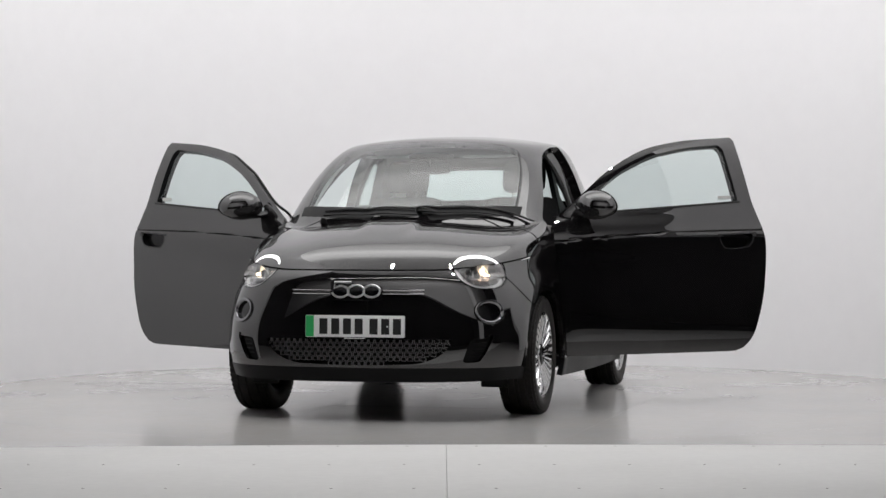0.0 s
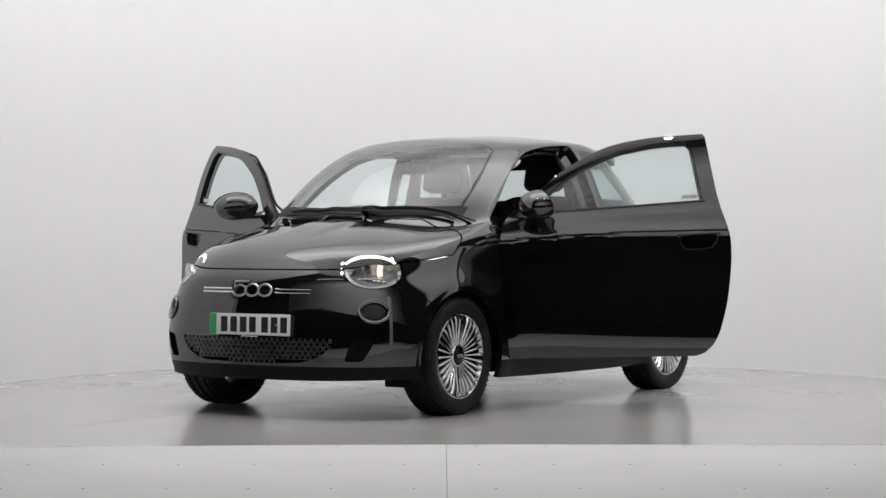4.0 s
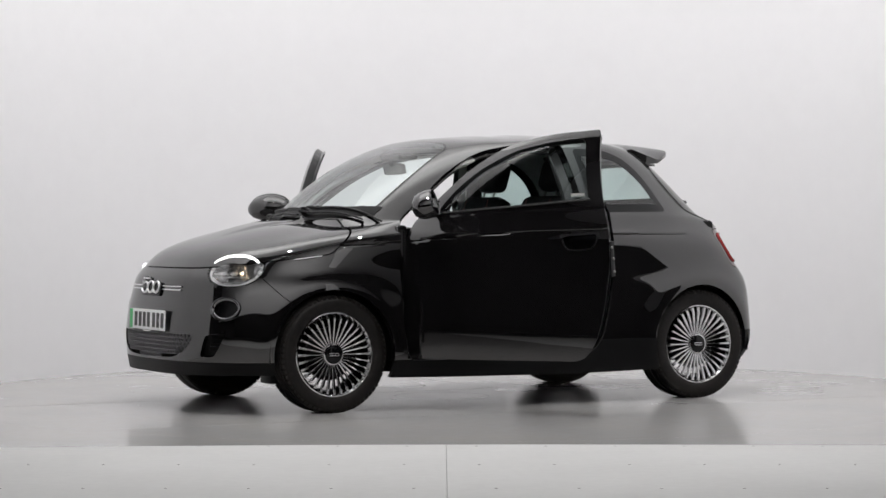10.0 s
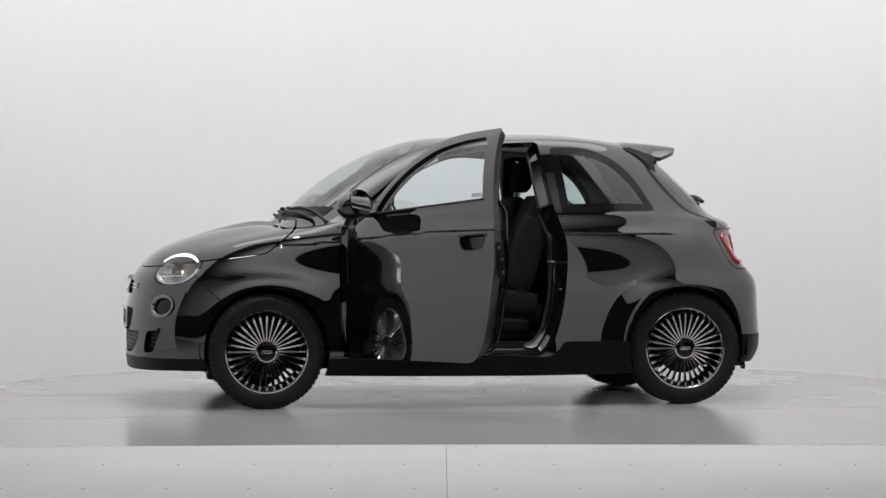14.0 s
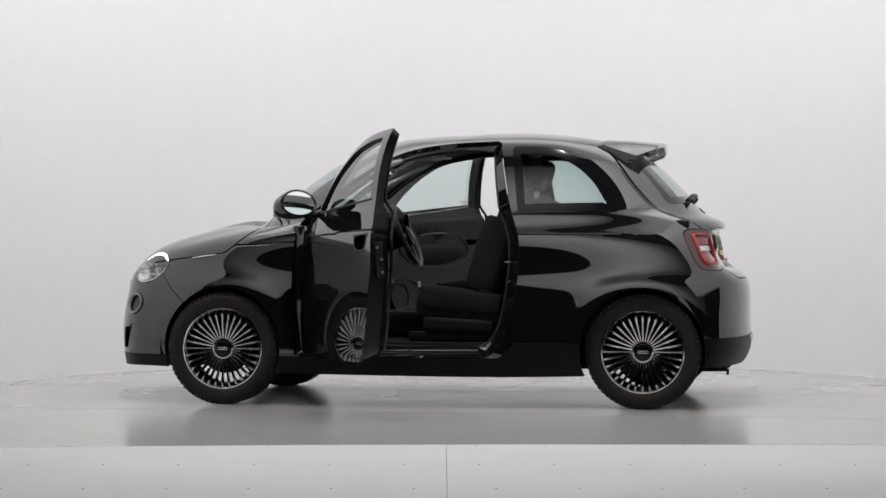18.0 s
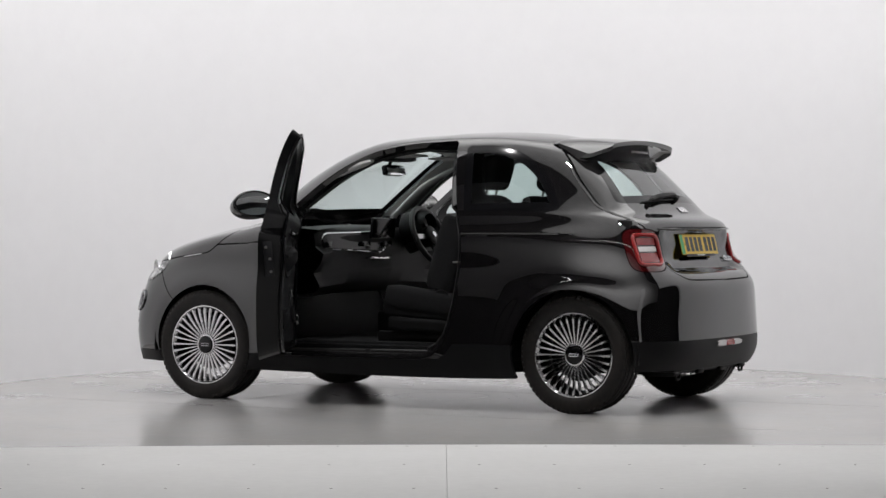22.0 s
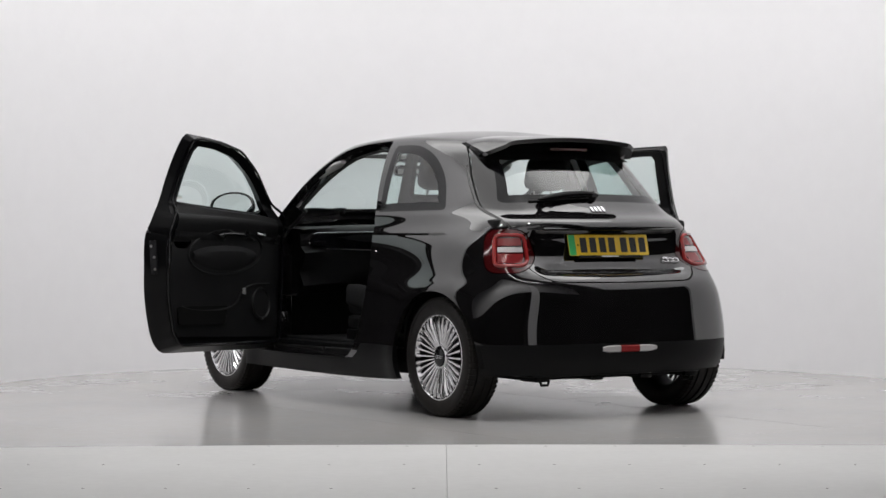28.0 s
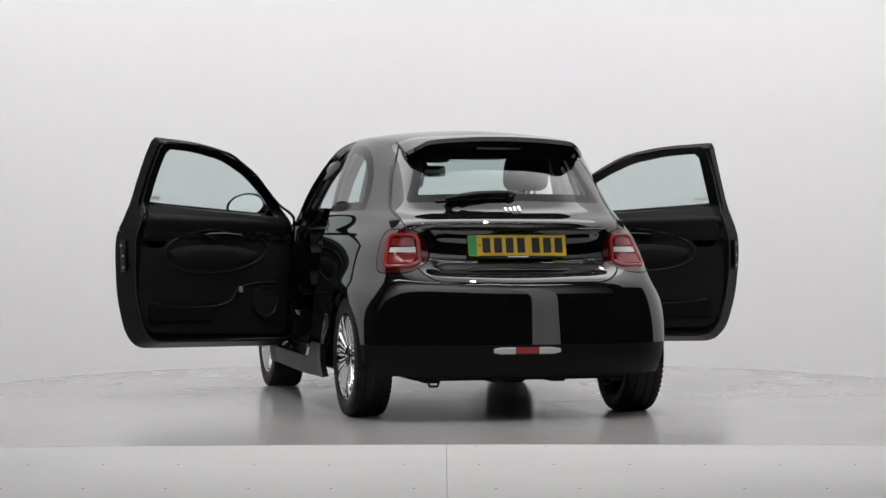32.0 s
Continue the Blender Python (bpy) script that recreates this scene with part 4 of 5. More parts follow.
    lathe(bm, [(.0, .004), (.078, .004), (.084, .012), (.092, .012), (.097, -.002)], 36,
          Matrix.Translation(spk) @ (pose(0, 0, 0) if sgn < 0 else pose(0, 0, 0, 0, 0, 180)), "y")
    sub("loudspeaker", bm, TRIM, "round loudspeaker grille")
    bm = bmesh.new()
    box(bm, (-.014, -.004, -.018), (.014, .004, .018), .002, Matrix.Translation(on_card(.31, .60, .012)))
    sub("window_switch", bm, SWITCH)
    # recessed outer handle
    hb = half(handle_bm, sgn)
    bowl, n = sunk(hb, .035)
    sub("handle_recess", bowl, GLOSS)
    hb = half(handle_rim_bm, sgn)
    for v in hb.verts:
        v.co.y += sgn * .002
    sub("handle_surround", thicken(hb, .006), DARK_GLOSS)
    # latch, hinges and seal on the door's edges
    q, n = on_skin((-.46, sgn * 1.6, .78), (0, -sgn, 0))
    y_edge = q.y - sgn * .055
    bm = bmesh.new()
    box(bm, (-.476, y_edge - .022, .70), (-.4665, y_edge + .022, .88), .003)
    latch = sub("latch_plate", bm, DARK_METAL)
    for z in (.725, .79, .85):
        bm = bmesh.new()
        lathe(bm, [(0, -.006), (.006, -.006), (.008, 0)], 10, Matrix.Translation((-.476, y_edge + .008 * (1 if z > .8 else -1), z)), "x")
        sub("latch_screw", bm, STEEL)
    for z in (.45, .84):
        bm = bmesh.new()
        box(bm, (.70, sgn * .72 - .02, z - .03), (.77, sgn * .72 + .02, z + .03), .006)
        lathe(bm, [(0, -.04), (.011, -.04), (.011, .04), (0, .04)], 12, Matrix.Translation((.715, sgn * .735, z)), "z")
        sub("door_hinge", bm, PAINT)
    bm = bmesh.new()
    ring = rounded([(.70, .31), (.715, .84), (.66, 1.04), (.56, 1.115), (.38, 1.262), (.17, 1.37), (-.06, 1.41), (-.32, 1.422), (-.35, 1.27), (-.388, 1.07),
                    (-.44, .88), (-.44, .74), (-.418, .55), (-.372, .38), (-.31, .31)], .05, 4)
    tube(bm, [on_card(x, z, .004) for x, z in ring], .008, 6, True)
    sub("door_seal", bm, GLOSS)
    bm = bmesh.new()
    tube(bm, [(x, on_skin((x, sgn * 1.6, z), (0, -sgn, 0))[0].y, z) for x, z in [(.58 - .0932 * i, 1.045 + .0052 * i) for i in range(11)]], .006, 6)
    sub("window_strip", bm, SEAL)
    # maker's marks on the glass: plain bars
    for x0, x1, z0, z1, mat in ((-.345, -.325, 1.125, 1.135, DECAL_GREY), (-.348, -.322, 1.14, 1.146, DECAL_GREY), (-.31, -.23, 1.108, 1.128, DECAL_WHITE)):
        bm = bmesh.new()
        box(bm, (x0, -.0006, z0), (x1, .0006, z1), m=Matrix.Translation((0, on_skin(((x0 + x1) / 2, sgn * 1.6, z0), (0, -sgn, 0))[0].y - sgn * .02, 0)))
        sub("glass_label", bm, mat)
    # mirror
    mc = Vector((.55, sgn * .895, 1.096))
    aim = Matrix.Translation(mc) @ pose(0, 0, 0, 0, 14, 26 if sgn > 0 else -12)
    bm = bmesh.new()
    prof = [(.0, .075), (.03, .074), (.062, .064), (.088, .042), (.10, .012), (.102, -.02), (.098, -.045)]
    g = bmesh.new()
    lathe(g, prof, 40, axis="x")
    for v in g.verts:
        y, z = v.co.y, v.co.z
        v.co.y, v.co.z = y * 1.28, z * (.80 if z > 0 else .70)
    merge(bm, g)
    bmesh.ops.remove_doubles(bm, verts=bm.verts, dist=1e-5)
    bm.transform(aim)
    mirror = sub("door_mirror", bm, PAINT, "rounded gloss black door mirror")
    bm = bmesh.new()
    g = bmesh.new()
    lathe(g, [(.102, -.045), (.094, -.052), (.089, -.046), (.0, -.042)], 40, axis="x")
    for v in g.verts:
        v.co.y, v.co.z = v.co.y * 1.28, v.co.z * (.80 if v.co.z > 0 else .70)
    merge(bm, g)
    bm.transform(to_hinge @ aim)
    part("mirror_rim", bm, GLOSS, mirror)
    bm = bmesh.new()
    g = bmesh.new()
    lathe(g, [(.087, -.047), (.0, -.047)], 40, axis="x")
    for v in g.verts:
        v.co.y, v.co.z = v.co.y * 1.28, v.co.z * (.80 if v.co.z > 0 else .70)
    merge(bm, g)
    bm.transform(to_hinge @ aim)
    bmesh.ops.remove_doubles(bm, verts=bm.verts, dist=1e-5)
    bmesh.ops.recalc_face_normals(bm, faces=bm.faces)
    part("mirror_glass", bm, MIRROR, mirror, "silvered mirror glass")
    bm = bmesh.new()
    tube(bm, [mc + Vector((.02, -sgn * .05, -.05)), mc + Vector((.02, -sgn * .10, -.055)), mc + Vector((.02, -sgn * .18, -.05))], [.028, .024, .034], 10, flat=.7)
    bm.transform(to_hinge)
    part("mirror_foot", bm, GLOSS, mirror)
    bm = bmesh.new()
    q = on_skin((.60, sgn * 1.6, 1.10), (0, -sgn, 0))[0]
    slab(bm, rounded([(.52, 1.045), (.67, 1.035), (.585, 1.115)], .012, 3), .012,
         Matrix.Translation((0, q.y - sgn * .008, 0)) @ Matrix(((1, 0, 0, 0), (0, 0, sgn, 0), (0, 1, 0, 0), (0, 0, 0, 1))))
    bmesh.ops.recalc_face_normals(bm, faces=bm.faces)
    sub("mirror_triangle", bm, GLOSS)
for b in (handle_bm, handle_rim_bm, door_bm, side_glass_bm, quarter_bm):
    b.free()

# ---------------------------------------------------------------- wheels
TYRE = [(.222, -.085), (.235, -.094), (.265, -.098), (.285, -.096), (.299, -.089), (.306, -.078), (.309, -.058), (.302, -.055), (.302, -.047), (.310, -.044),
        (.3105, -.012), (.303, -.009), (.303, .009), (.3105, .012), (.310, .044), (.302, .047), (.302, .055), (.309, .058), (.306, .078), (.299, .089),
        (.285, .096), (.282, .0975), (.265, .098), (.24, .0955), (.238, .094), (.228, .090), (.222, .085)]
RIM = [(.222, -.085), (.21, -.08), (.195, -.06), (.19, .03), (.205, .072), (.213, .084), (.218, .09), (.224, .089), (.226, .083)]


def build_wheel(name_label):
    bm = bmesh.new()
    lathe(bm, TYRE, 72)
    wheel = part("wheel", bm, RUBBER, car, name_label)
    bm = bmesh.new()
    for i in range(64):
        turn = Matrix.Rotation(2 * math.pi * i / 64, 4, "Y")
        for e in (-1, 1):
            box(bm, (.296, e * .0685 - .012, -.0115), (.3105, e * .0685 + .012, .0115), m=turn)
            box(bm, (.290, e * .0865 - .006, -.009), (.3035, e * .0865 + .006, .009), m=turn)
    part("tread", bm, RUBBER, wheel)["kind"] = "stuff"
    bm = bmesh.new()
    lathe(bm, RIM[4:], 72)
    part("rim", bm, ALLOY, wheel, "machined silver rim")
    # barrel coloured dark to stand in for shade between the spokes
    bm = bmesh.new()
    lathe(bm, RIM[:5], 72)
    part("rim_barrel", bm, DARK_METAL, wheel, "inner rim barrel with the shade behind the spokes in its colour")
    bm = bmesh.new()
    tube(bm, [(.052, .066, 0), (.12, .075, 0), (.185, .083, 0), (.21, .080, 0)], [.0054, .0072, .0096, .0108], 6, flat=1.25, up=(0, 1, 0))
    spoke = part("spoke", bm, ALLOY, wheel)
    for i in range(1, 32):
        o = new("spoke", spoke.data)
        o.parent = wheel
        o.matrix_basis = Matrix.Rotation(2 * math.pi * i / 32, 4, "Y")
    bm = bmesh.new()
    lathe(bm, [(0, .086), (.040, .0855), (.046, .083), (.048, .076), (.048, .04)], 40)
    cap = part("centre_cap", bm, GLOSS, wheel, "gloss black hub cap")
    bm = bmesh.new()
    lathe(bm, [(.047, .06), (.05, .078), (.056, .077), (.062, .068), (.064, .05)], 40)
    part("hub_ring", bm, ALLOY, wheel)
    bm = bmesh.new()
    for cx in (-.017, 0, .017):
        tube(bm, [(cx + .0095 * math.cos(t), .0868, .0075 * math.sin(t)) for t in [2 * math.pi * i / 14 for i in range(14)]], .0016, 5, True)
    part("cap_badge", bm, CHROME, wheel)
    bm = bmesh.new()
    lathe(bm, [(.05, .02), (.14, .02), (.14, 0), (.05, 0)], 40, closed=True)
    part("brake_disc", bm, DARK_METAL, wheel)
    return wheel


first_wheel = build_wheel("black tyre on a silver multi-spoke alloy rim")
first_wheel.matrix_basis = pose(1.161, .73, .309)
for x, s in ((-1.161, 1), (1.161, -1), (-1.161, -1)):
    copy_thing(first_wheel, pose(x, s * .73, .309, 0, 0, 0 if s > 0 else 180))

# ---------------------------------------------------------------- underside and cabin tub
bm = bmesh.new()
slab(bm, rounded([(1.62, -.5), (1.62, .5), (1.52, .54), (.80, .54), (.76, .74), (-.74, .74), (-.80, .54), (-1.5, .54), (-1.58, .5), (-1.58, -.5), (-1.5, -.54),
                  (-.80, -.54), (-.74, -.74), (.76, -.74), (.80, -.54), (1.52, -.54)], .02, 2), 0.13, Matrix.Translation((0, 0, .2)), .01)
part("underbody", bm, PLASTIC, car)
for x in (1.161, -1.161):
    for sgn in (1, -1):
        bm = bmesh.new()
        rows = []
        for i in range(25):
            a = radians(-8 + 196 * i / 24)
            c = (x + .362 * math.cos(a), .315 + .362 * math.sin(a))
            rows.append([bm.verts.new((c[0], sgn * y, c[1])) for y in (.50, .80)])
        for p, q in zip(rows, rows[1:]):
            bm.faces.new((p[0], q[0], q[1], p[1]))
        bm.faces.new([p[0] for p in rows])
        part("wheel_arch_liner", bm, PLASTIC, car)

# ---------------------------------------------------------------- door openings in the body
for sgn in (1, -1):
    mid_p = Vector((.10, .85))
    outer, inner_ring, deep = [], [], []
    for x, z in DOOR_LINE:
        q, n = on_skin((x, sgn * 1.6, z), (0, -sgn, 0))
        t = (mid_p - Vector((x, z))).normalized()
        step = .034 if x > -.3 else .062
        outer.append(Vector((x, q.y - sgn * .004, z)))
        inner_ring.append(Vector((x + t.x * .012, q.y - sgn * .05, z + t.y * .012)))
        deep.append(Vector((x + t.x * step, q.y - sgn * (.105 if z < 1.1 else .06), z + t.y * step)))
    last = [p + Vector((0, -sgn * .03, 0)) for p in deep]
    bm = bmesh.new()
    rows = [[bm.verts.new(p) for p in r] for r in (outer, inner_ring, deep, last)]
    k = len(outer)
    for r0, r1 in zip(rows, rows[1:]):
        for i in range(k):
            bm.faces.new((r0[i], r0[(i + 1) % k], r1[(i + 1) % k], r1[i]))
    bmesh.ops.recalc_face_normals(bm, faces=bm.faces)
    jamb = part("door_frame", bm, PAINT, car)
    bm = bmesh.new()
    tube(bm, [p * .5 + q * .5 for p, q in zip(deep, last)], .013, 8, True)
    part("weather_seal", bm, SEAL, jamb)
    bm = bmesh.new()
    tube(bm, [(-.435, sgn * .745, .79), (-.415, sgn * .745, .79), (-.405, sgn * .735, .79), (-.405, sgn * .705, .79), (-.43, sgn * .70, .79)], .005, 8)
    part("striker", bm, STEEL, jamb)
    bm = bmesh.new()
    box(bm, (-.28, sgn * .70 - .045, .296), (.62, sgn * .70 + .045, .312), .004)
    part("sill_plate", bm, GLOSS, jamb)
    bm = bmesh.new()
    lathe(bm, [(0, .002), (.018, .002), (.021, 0), (.018, -.001)], 16, pose(.12, sgn * .757, .29, sgn * -70), "z")
    part("sill_plug", bm, PLASTIC, jamb)
    bm = bmesh.new()
    box(bm, (.705, sgn * .70 - .08, .30), (.772, sgn * .70 + .08, .99), .015)
    part("hinge_pillar", bm, PAINT, jamb)
    # inner pillar trim behind the opening
    bm = bmesh.new()
    slab(bm, rounded([(-.415, .33), (-.60, .33), (-.60, 1.10), (-.50, 1.16), (-.47, 1.39), (-.40, 1.40), (-.395, 1.10), (-.42, .80)], .02, 3), .03,
         Matrix(((1, 0, 0, 0), (0, -.22 * sgn, sgn, sgn * .80), (0, 1, 0, 0), (0, 0, 0, 1))))
    bmesh.ops.recalc_face_normals(bm, faces=bm.faces)
    part("pillar_trim", bm, TRIM, jamb)

# ---------------------------------------------------------------- tail: spoiler, wiper, plate, badges, reflectors
bm = bmesh.new()
rows = []
for i in range(33):
    y = -.50 + i / 32
    e = abs(y) / .50
    root, _ = on_skin((-.90 + .02 * e, y * .97, 2.2), (0, 0, -1))
    drop, pull = .035 * e ** 2 + .045 * max(e - .80, 0) / .2, .02 * e ** 2 + .10 * max(e - .86, 0) / .14
    tip = Vector((-1.226 + pull, y * (1 - .03 * e), 1.455 - drop))
    top = root.lerp(tip, .5) + Vector((0, 0, .008))
    rows.append([bm.verts.new(p) for p in (root + Vector((.02, 0, -.004)), root + Vector((-.04, 0, .006)), top, tip + Vector((.025, 0, .004)), tip, tip + Vector((.006, 0, -.022)),
                                           tip + Vector((.07, 0, -.035 + .012 * e)), Vector((-1.09, tip.y * .98, 1.385 - drop * .6)), Vector((-1.02, tip.y * .96, 1.36 - drop * .3)))])
for p, q in zip(rows, rows[1:]):
    for j in range(8):
        bm.faces.new((p[j], p[j + 1], q[j + 1], q[j]))
bm.faces.new(rows[0][::-1])
bm.faces.new(rows[-1])
bmesh.ops.recalc_face_normals(bm, faces=bm.faces)
spoiler = part("spoiler", bm, PAINT, tailgate, "gloss black roof spoiler", 50)
bm = bmesh.new()
box(bm, (-1.185, -.12, 1.388), (-1.165, .12, 1.40), .003)
part("high_brake_light", bm, RED_BLACK, spoiler)
# rear wiper lying across the foot of the glass
bm = bmesh.new()
q, nn = on_skin((-2.2, -.02, 1.135), (1, 0, 0))
tube(bm, spline([tuple(q + nn * .018 + Vector((0, dy, dz))) for dy, dz in ((-.01, .0), (.06, .010), (.18, .006), (.30, -.010), (.37, -.022))], 4),
     [.014] * 3 + [.02] * 5 + [.022] * 4 + [.015] * 4 + [.006], 10, flat=.7)
wiper = part("rear_wiper", bm, PLASTIC, tailgate, "short black rear wiper")
bm = bmesh.new()
tube(bm, [on_skin((-2.2, y, 1.122 + .01 * math.cos(y * 6)), (1, 0, 0))[0] + Vector((-.008, 0, 0)) for y in [.39 - .40 * i / 10 for i in range(11)]], .005, 6)
part("wiper_blade", bm, SEAL, wiper)
bm = bmesh.new()
q, nn = on_skin((-2.2, .0, 1.135), (1, 0, 0))
lathe(bm, [(0, .03), (.02, .028), (.026, .018), (.028, 0)], 16, Matrix.Translation(q) @ nn.to_track_quat("Z", "Y").to_matrix().to_4x4(), "z")
part("wiper_cap", bm, PLASTIC, wiper)
q, nn = on_skin((-2.2, 0, .875), (1, 0, 0))
number_plate("rear_number_plate", Vector((q.x - .010, 0, .886)), (-1, 0, .24), PLATE_YELLOW, "yellow number plate with a green band")
bm = bmesh.new()
pts = []
for i in range(21):
    y = -.50 + i / 20
    q, nn = on_skin((-2.2, y, .972), (1, 0, 0))
    pts.append(q + Vector((-.005, 0, 0)))
tube(bm, pts, [.003] + [.012] * 19 + [.003], 8, flat=.6)
part("tailgate_lip", bm, PAINT, tailgate)
# four-block maker's badge and the row of rings
for k in range(4):
    y = .036 - .024 * k
    q, nn = on_skin((-2.2, y, 1.072), (1, 0, 0))
    m = Matrix.Translation(q) @ Vector((nn.x, 0, nn.z)).to_track_quat("Z", "Y").to_matrix().to_4x4()
    bm = bmesh.new()
    box(bm, (-.008, -.021, 0), (.008, .021, .006), .0015, m)
    part("badge_block", bm, CHROME, tailgate)
q, nn = on_skin((-2.2, -.405, .80), (1, 0, 0))
oval_badge("rear_badge", tailgate, q, nn, .105, .026, 3, .0032, CHROME)
refl = None
for y0, y1, mat, nm in ((-.176, -.062, WHITE_LENS, "reversing_lamp"), (-.06, .06, RED_GLOW, "rear_fog_lamp"), (.062, .176, WHITE_LENS, "reversing_lamp")):
    bm = bmesh.new()
    grid = []
    for i in range(7):
        y = y0 + (y1 - y0) * i / 6
        q, nn = on_skin((-2.2, y, .356), (1, 0, 0))
        e = 1 - .35 * max(0, abs(y) - .14) / .03
        grid.append([bm.verts.new(q + Vector((dx, 0, dz * e))) for dx, dz in ((0, -.018), (-.007, -.013), (-.008, .012), (0, .017))])
    for p, r in zip(grid, grid[1:]):
        for j in range(3):
            bm.faces.new((p[j], p[j + 1], r[j + 1], r[j]))
    bmesh.ops.recalc_face_normals(bm, faces=bm.faces)
    part(nm, bm, mat, car)
bm = bmesh.new()
for y in (-.50, -.2, .12, .47):
    box(bm, (-1.60, y - .04, .19), (-1.45, y + .04, .225), .008)
box(bm, (-1.62, -.55, .215), (-1.3, .55, .25), .01)
for y in (-.46, .46):
    tube(bm, [(-1.60, y - .03, .20), (-1.60, y - .02, .175), (-1.60, y + .02, .175), (-1.60, y + .03, .20)], .007, 6)
part("undertray", bm, PLASTIC, car)
for y in (-.62, .62):
    bm = bmesh.new()
    box(bm, (1.42, y - .07, .155), (1.47, y + .07, .235), .008)
    part("air_deflector", bm, PLASTIC, car)

# ---------------------------------------------------------------- scuttle and front wipers
bm = bmesh.new()
rows = []
for i in range(25):
    y = -.62 + 1.24 * i / 24
    e = abs(y) / .62
    x0 = 1.034 - .03 * e - .17 * e ** 3
    row = []
    for dx in (.02, -.02, -.06):
        q, nn = on_skin((x0 + dx, y, 2.0), (0, 0, -1))
        row.append(bm.verts.new(q + Vector((0, 0, .006 if dx < 0 else -.004))))
    rows.append(row)
for p, q in zip(rows, rows[1:]):
    for j in range(2):
        bm.faces.new((p[j], q[j], q[j + 1], p[j + 1]))
bmesh.ops.recalc_face_normals(bm, faces=bm.faces)
cowl = part("scuttle_panel", bm, PLASTIC, car)
for y0, y1, x1 in ((-.44, .10, .02), (.10, .60, -.03)):
    bm = bmesh.new()
    base, nn = on_skin((1.005, y0, 2.0), (0, 0, -1))
    pts = []
    for i in range(9):
        y = y0 + (y1 - y0) * i / 8
        q, nn = on_skin((1.003 - .10 * (y / .6) ** 2 + x1 * i / 8 + .012, y, 2.0), (0, 0, -1))
        pts.append(q + nn * (.022 - .008 * i / 8))
    tube(bm, pts, [.013, .011] + [.008] * 7, 6, flat=.6)
    w = part("wiper_arm", bm, PLASTIC, car, "black wiper parked on the windscreen")
    bm = bmesh.new()
    pts = []
    for i in range(13):
        y = y0 + .04 + (y1 - y0 + .10) * i / 12 - .05
        q, nn = on_skin((.975 - .10 * (y / .6) ** 2 + x1 * i / 12, y, 2.0), (0, 0, -1))
        pts.append(q + nn * .012)
    tube(bm, pts, .006, 6)
    part("wiper_blade", bm, SEAL, w)
    bm = bmesh.new()
    lathe(bm, [(0, .034), (.014, .032), (.018, .02), (.018, 0)], 14, Matrix.Translation(base), "z")
    part("wiper_pivot", bm, PLASTIC, w)
for sgn in (1, -1):
    pts = []
    for i in range(8):
        x = 1.21 + .15 * i / 7
        q, nn = on_skin((x, sgn * 1.6, .836 - .02 * i / 7 - .009), (0, -sgn, 0))
        pts.append(q + nn * .002)
    chrome_line(pts, [.002] + [.006] * 6 + [.002], "side_marker", car, CHROME, .6)

# ---------------------------------------------------------------- cabin
for sgn in (1, -1):
    bm = bmesh.new()
    pts = []
    for i in range(12):
        t = i / 11
        x, z = .80 - .60 * t, 1.03 + .425 * t + .12 * (1 - t) * t
        q, nn = on_skin((x, sgn * .50, 2.0), (0, 0, -1))
        q2, n2 = on_skin((x, sgn * 1.6, min(q.z - .06, z)), (0, -sgn, 0))
        pts.append(q2 - n2 * .045)
    tube(bm, pts, [.012] + [.036] * 10 + [.02], 10, flat=.55)
    part("pillar_lining", bm, HEADLINER, car, "pale grey windscreen pillar lining")
bm = bmesh.new()
box(bm, (-1.35, -.66, .30), (.74, .66, .345), .01)
part("cabin_carpet", bm, FABRIC, car)
bm = bmesh.new()
box(bm, (.76, -.66, .30), (.80, .66, .985), .01)
part("bulkhead", bm, TRIM, car)
bm = bmesh.new()
box(bm, (-1.42, -.54, .345), (-1.36, .54, .97), .01)
part("boot_wall", bm, TRIM, car)
for sgn in (1, -1):
    bm = bmesh.new()
    box(bm, (-1.40, sgn * .60 - .03, .345), (-.52, sgn * .60 + .03, 1.02), .02, pose(0, 0, 0))
    part("rear_side_trim", bm, TRIM, car)


def soft_box(lo, hi, bevel, m=None, waist=0.0, crown=0.0):
    """A padded block: rounded edges, a crown on top."""
    g = bmesh.new()
    bmesh.ops.create_cube(g, size=1)
    bmesh.ops.subdivide_edges(g, edges=g.edges, cuts=5, use_grid_fill=True)
    c = Vector([(lo[i] + hi[i]) / 2 for i in range(3)])
    h = Vector([(hi[i] - lo[i]) / 2 for i in range(3)])
    for v in g.verts:
        p = Vector([v.co[i] * 2 for i in range(3)])
        q = Vector([p[i] * h[i] for i in range(3)])
        core = Vector([max(-h[i] + bevel, min(h[i] - bevel, q[i])) for i in range(3)])
        d = q - core
        if d.length > 1e-6:
            q = core + d.normalized() * bevel
        q.z += crown * (1 - p.x ** 2) * (1 - p.y ** 2) * (1 if p.z > 0 else 0)
        q.y *= 1 - waist * (1 - p.x * p.x)
        v.co = c + q
    out = bmesh.new()
    merge(out, g, m)
    return out


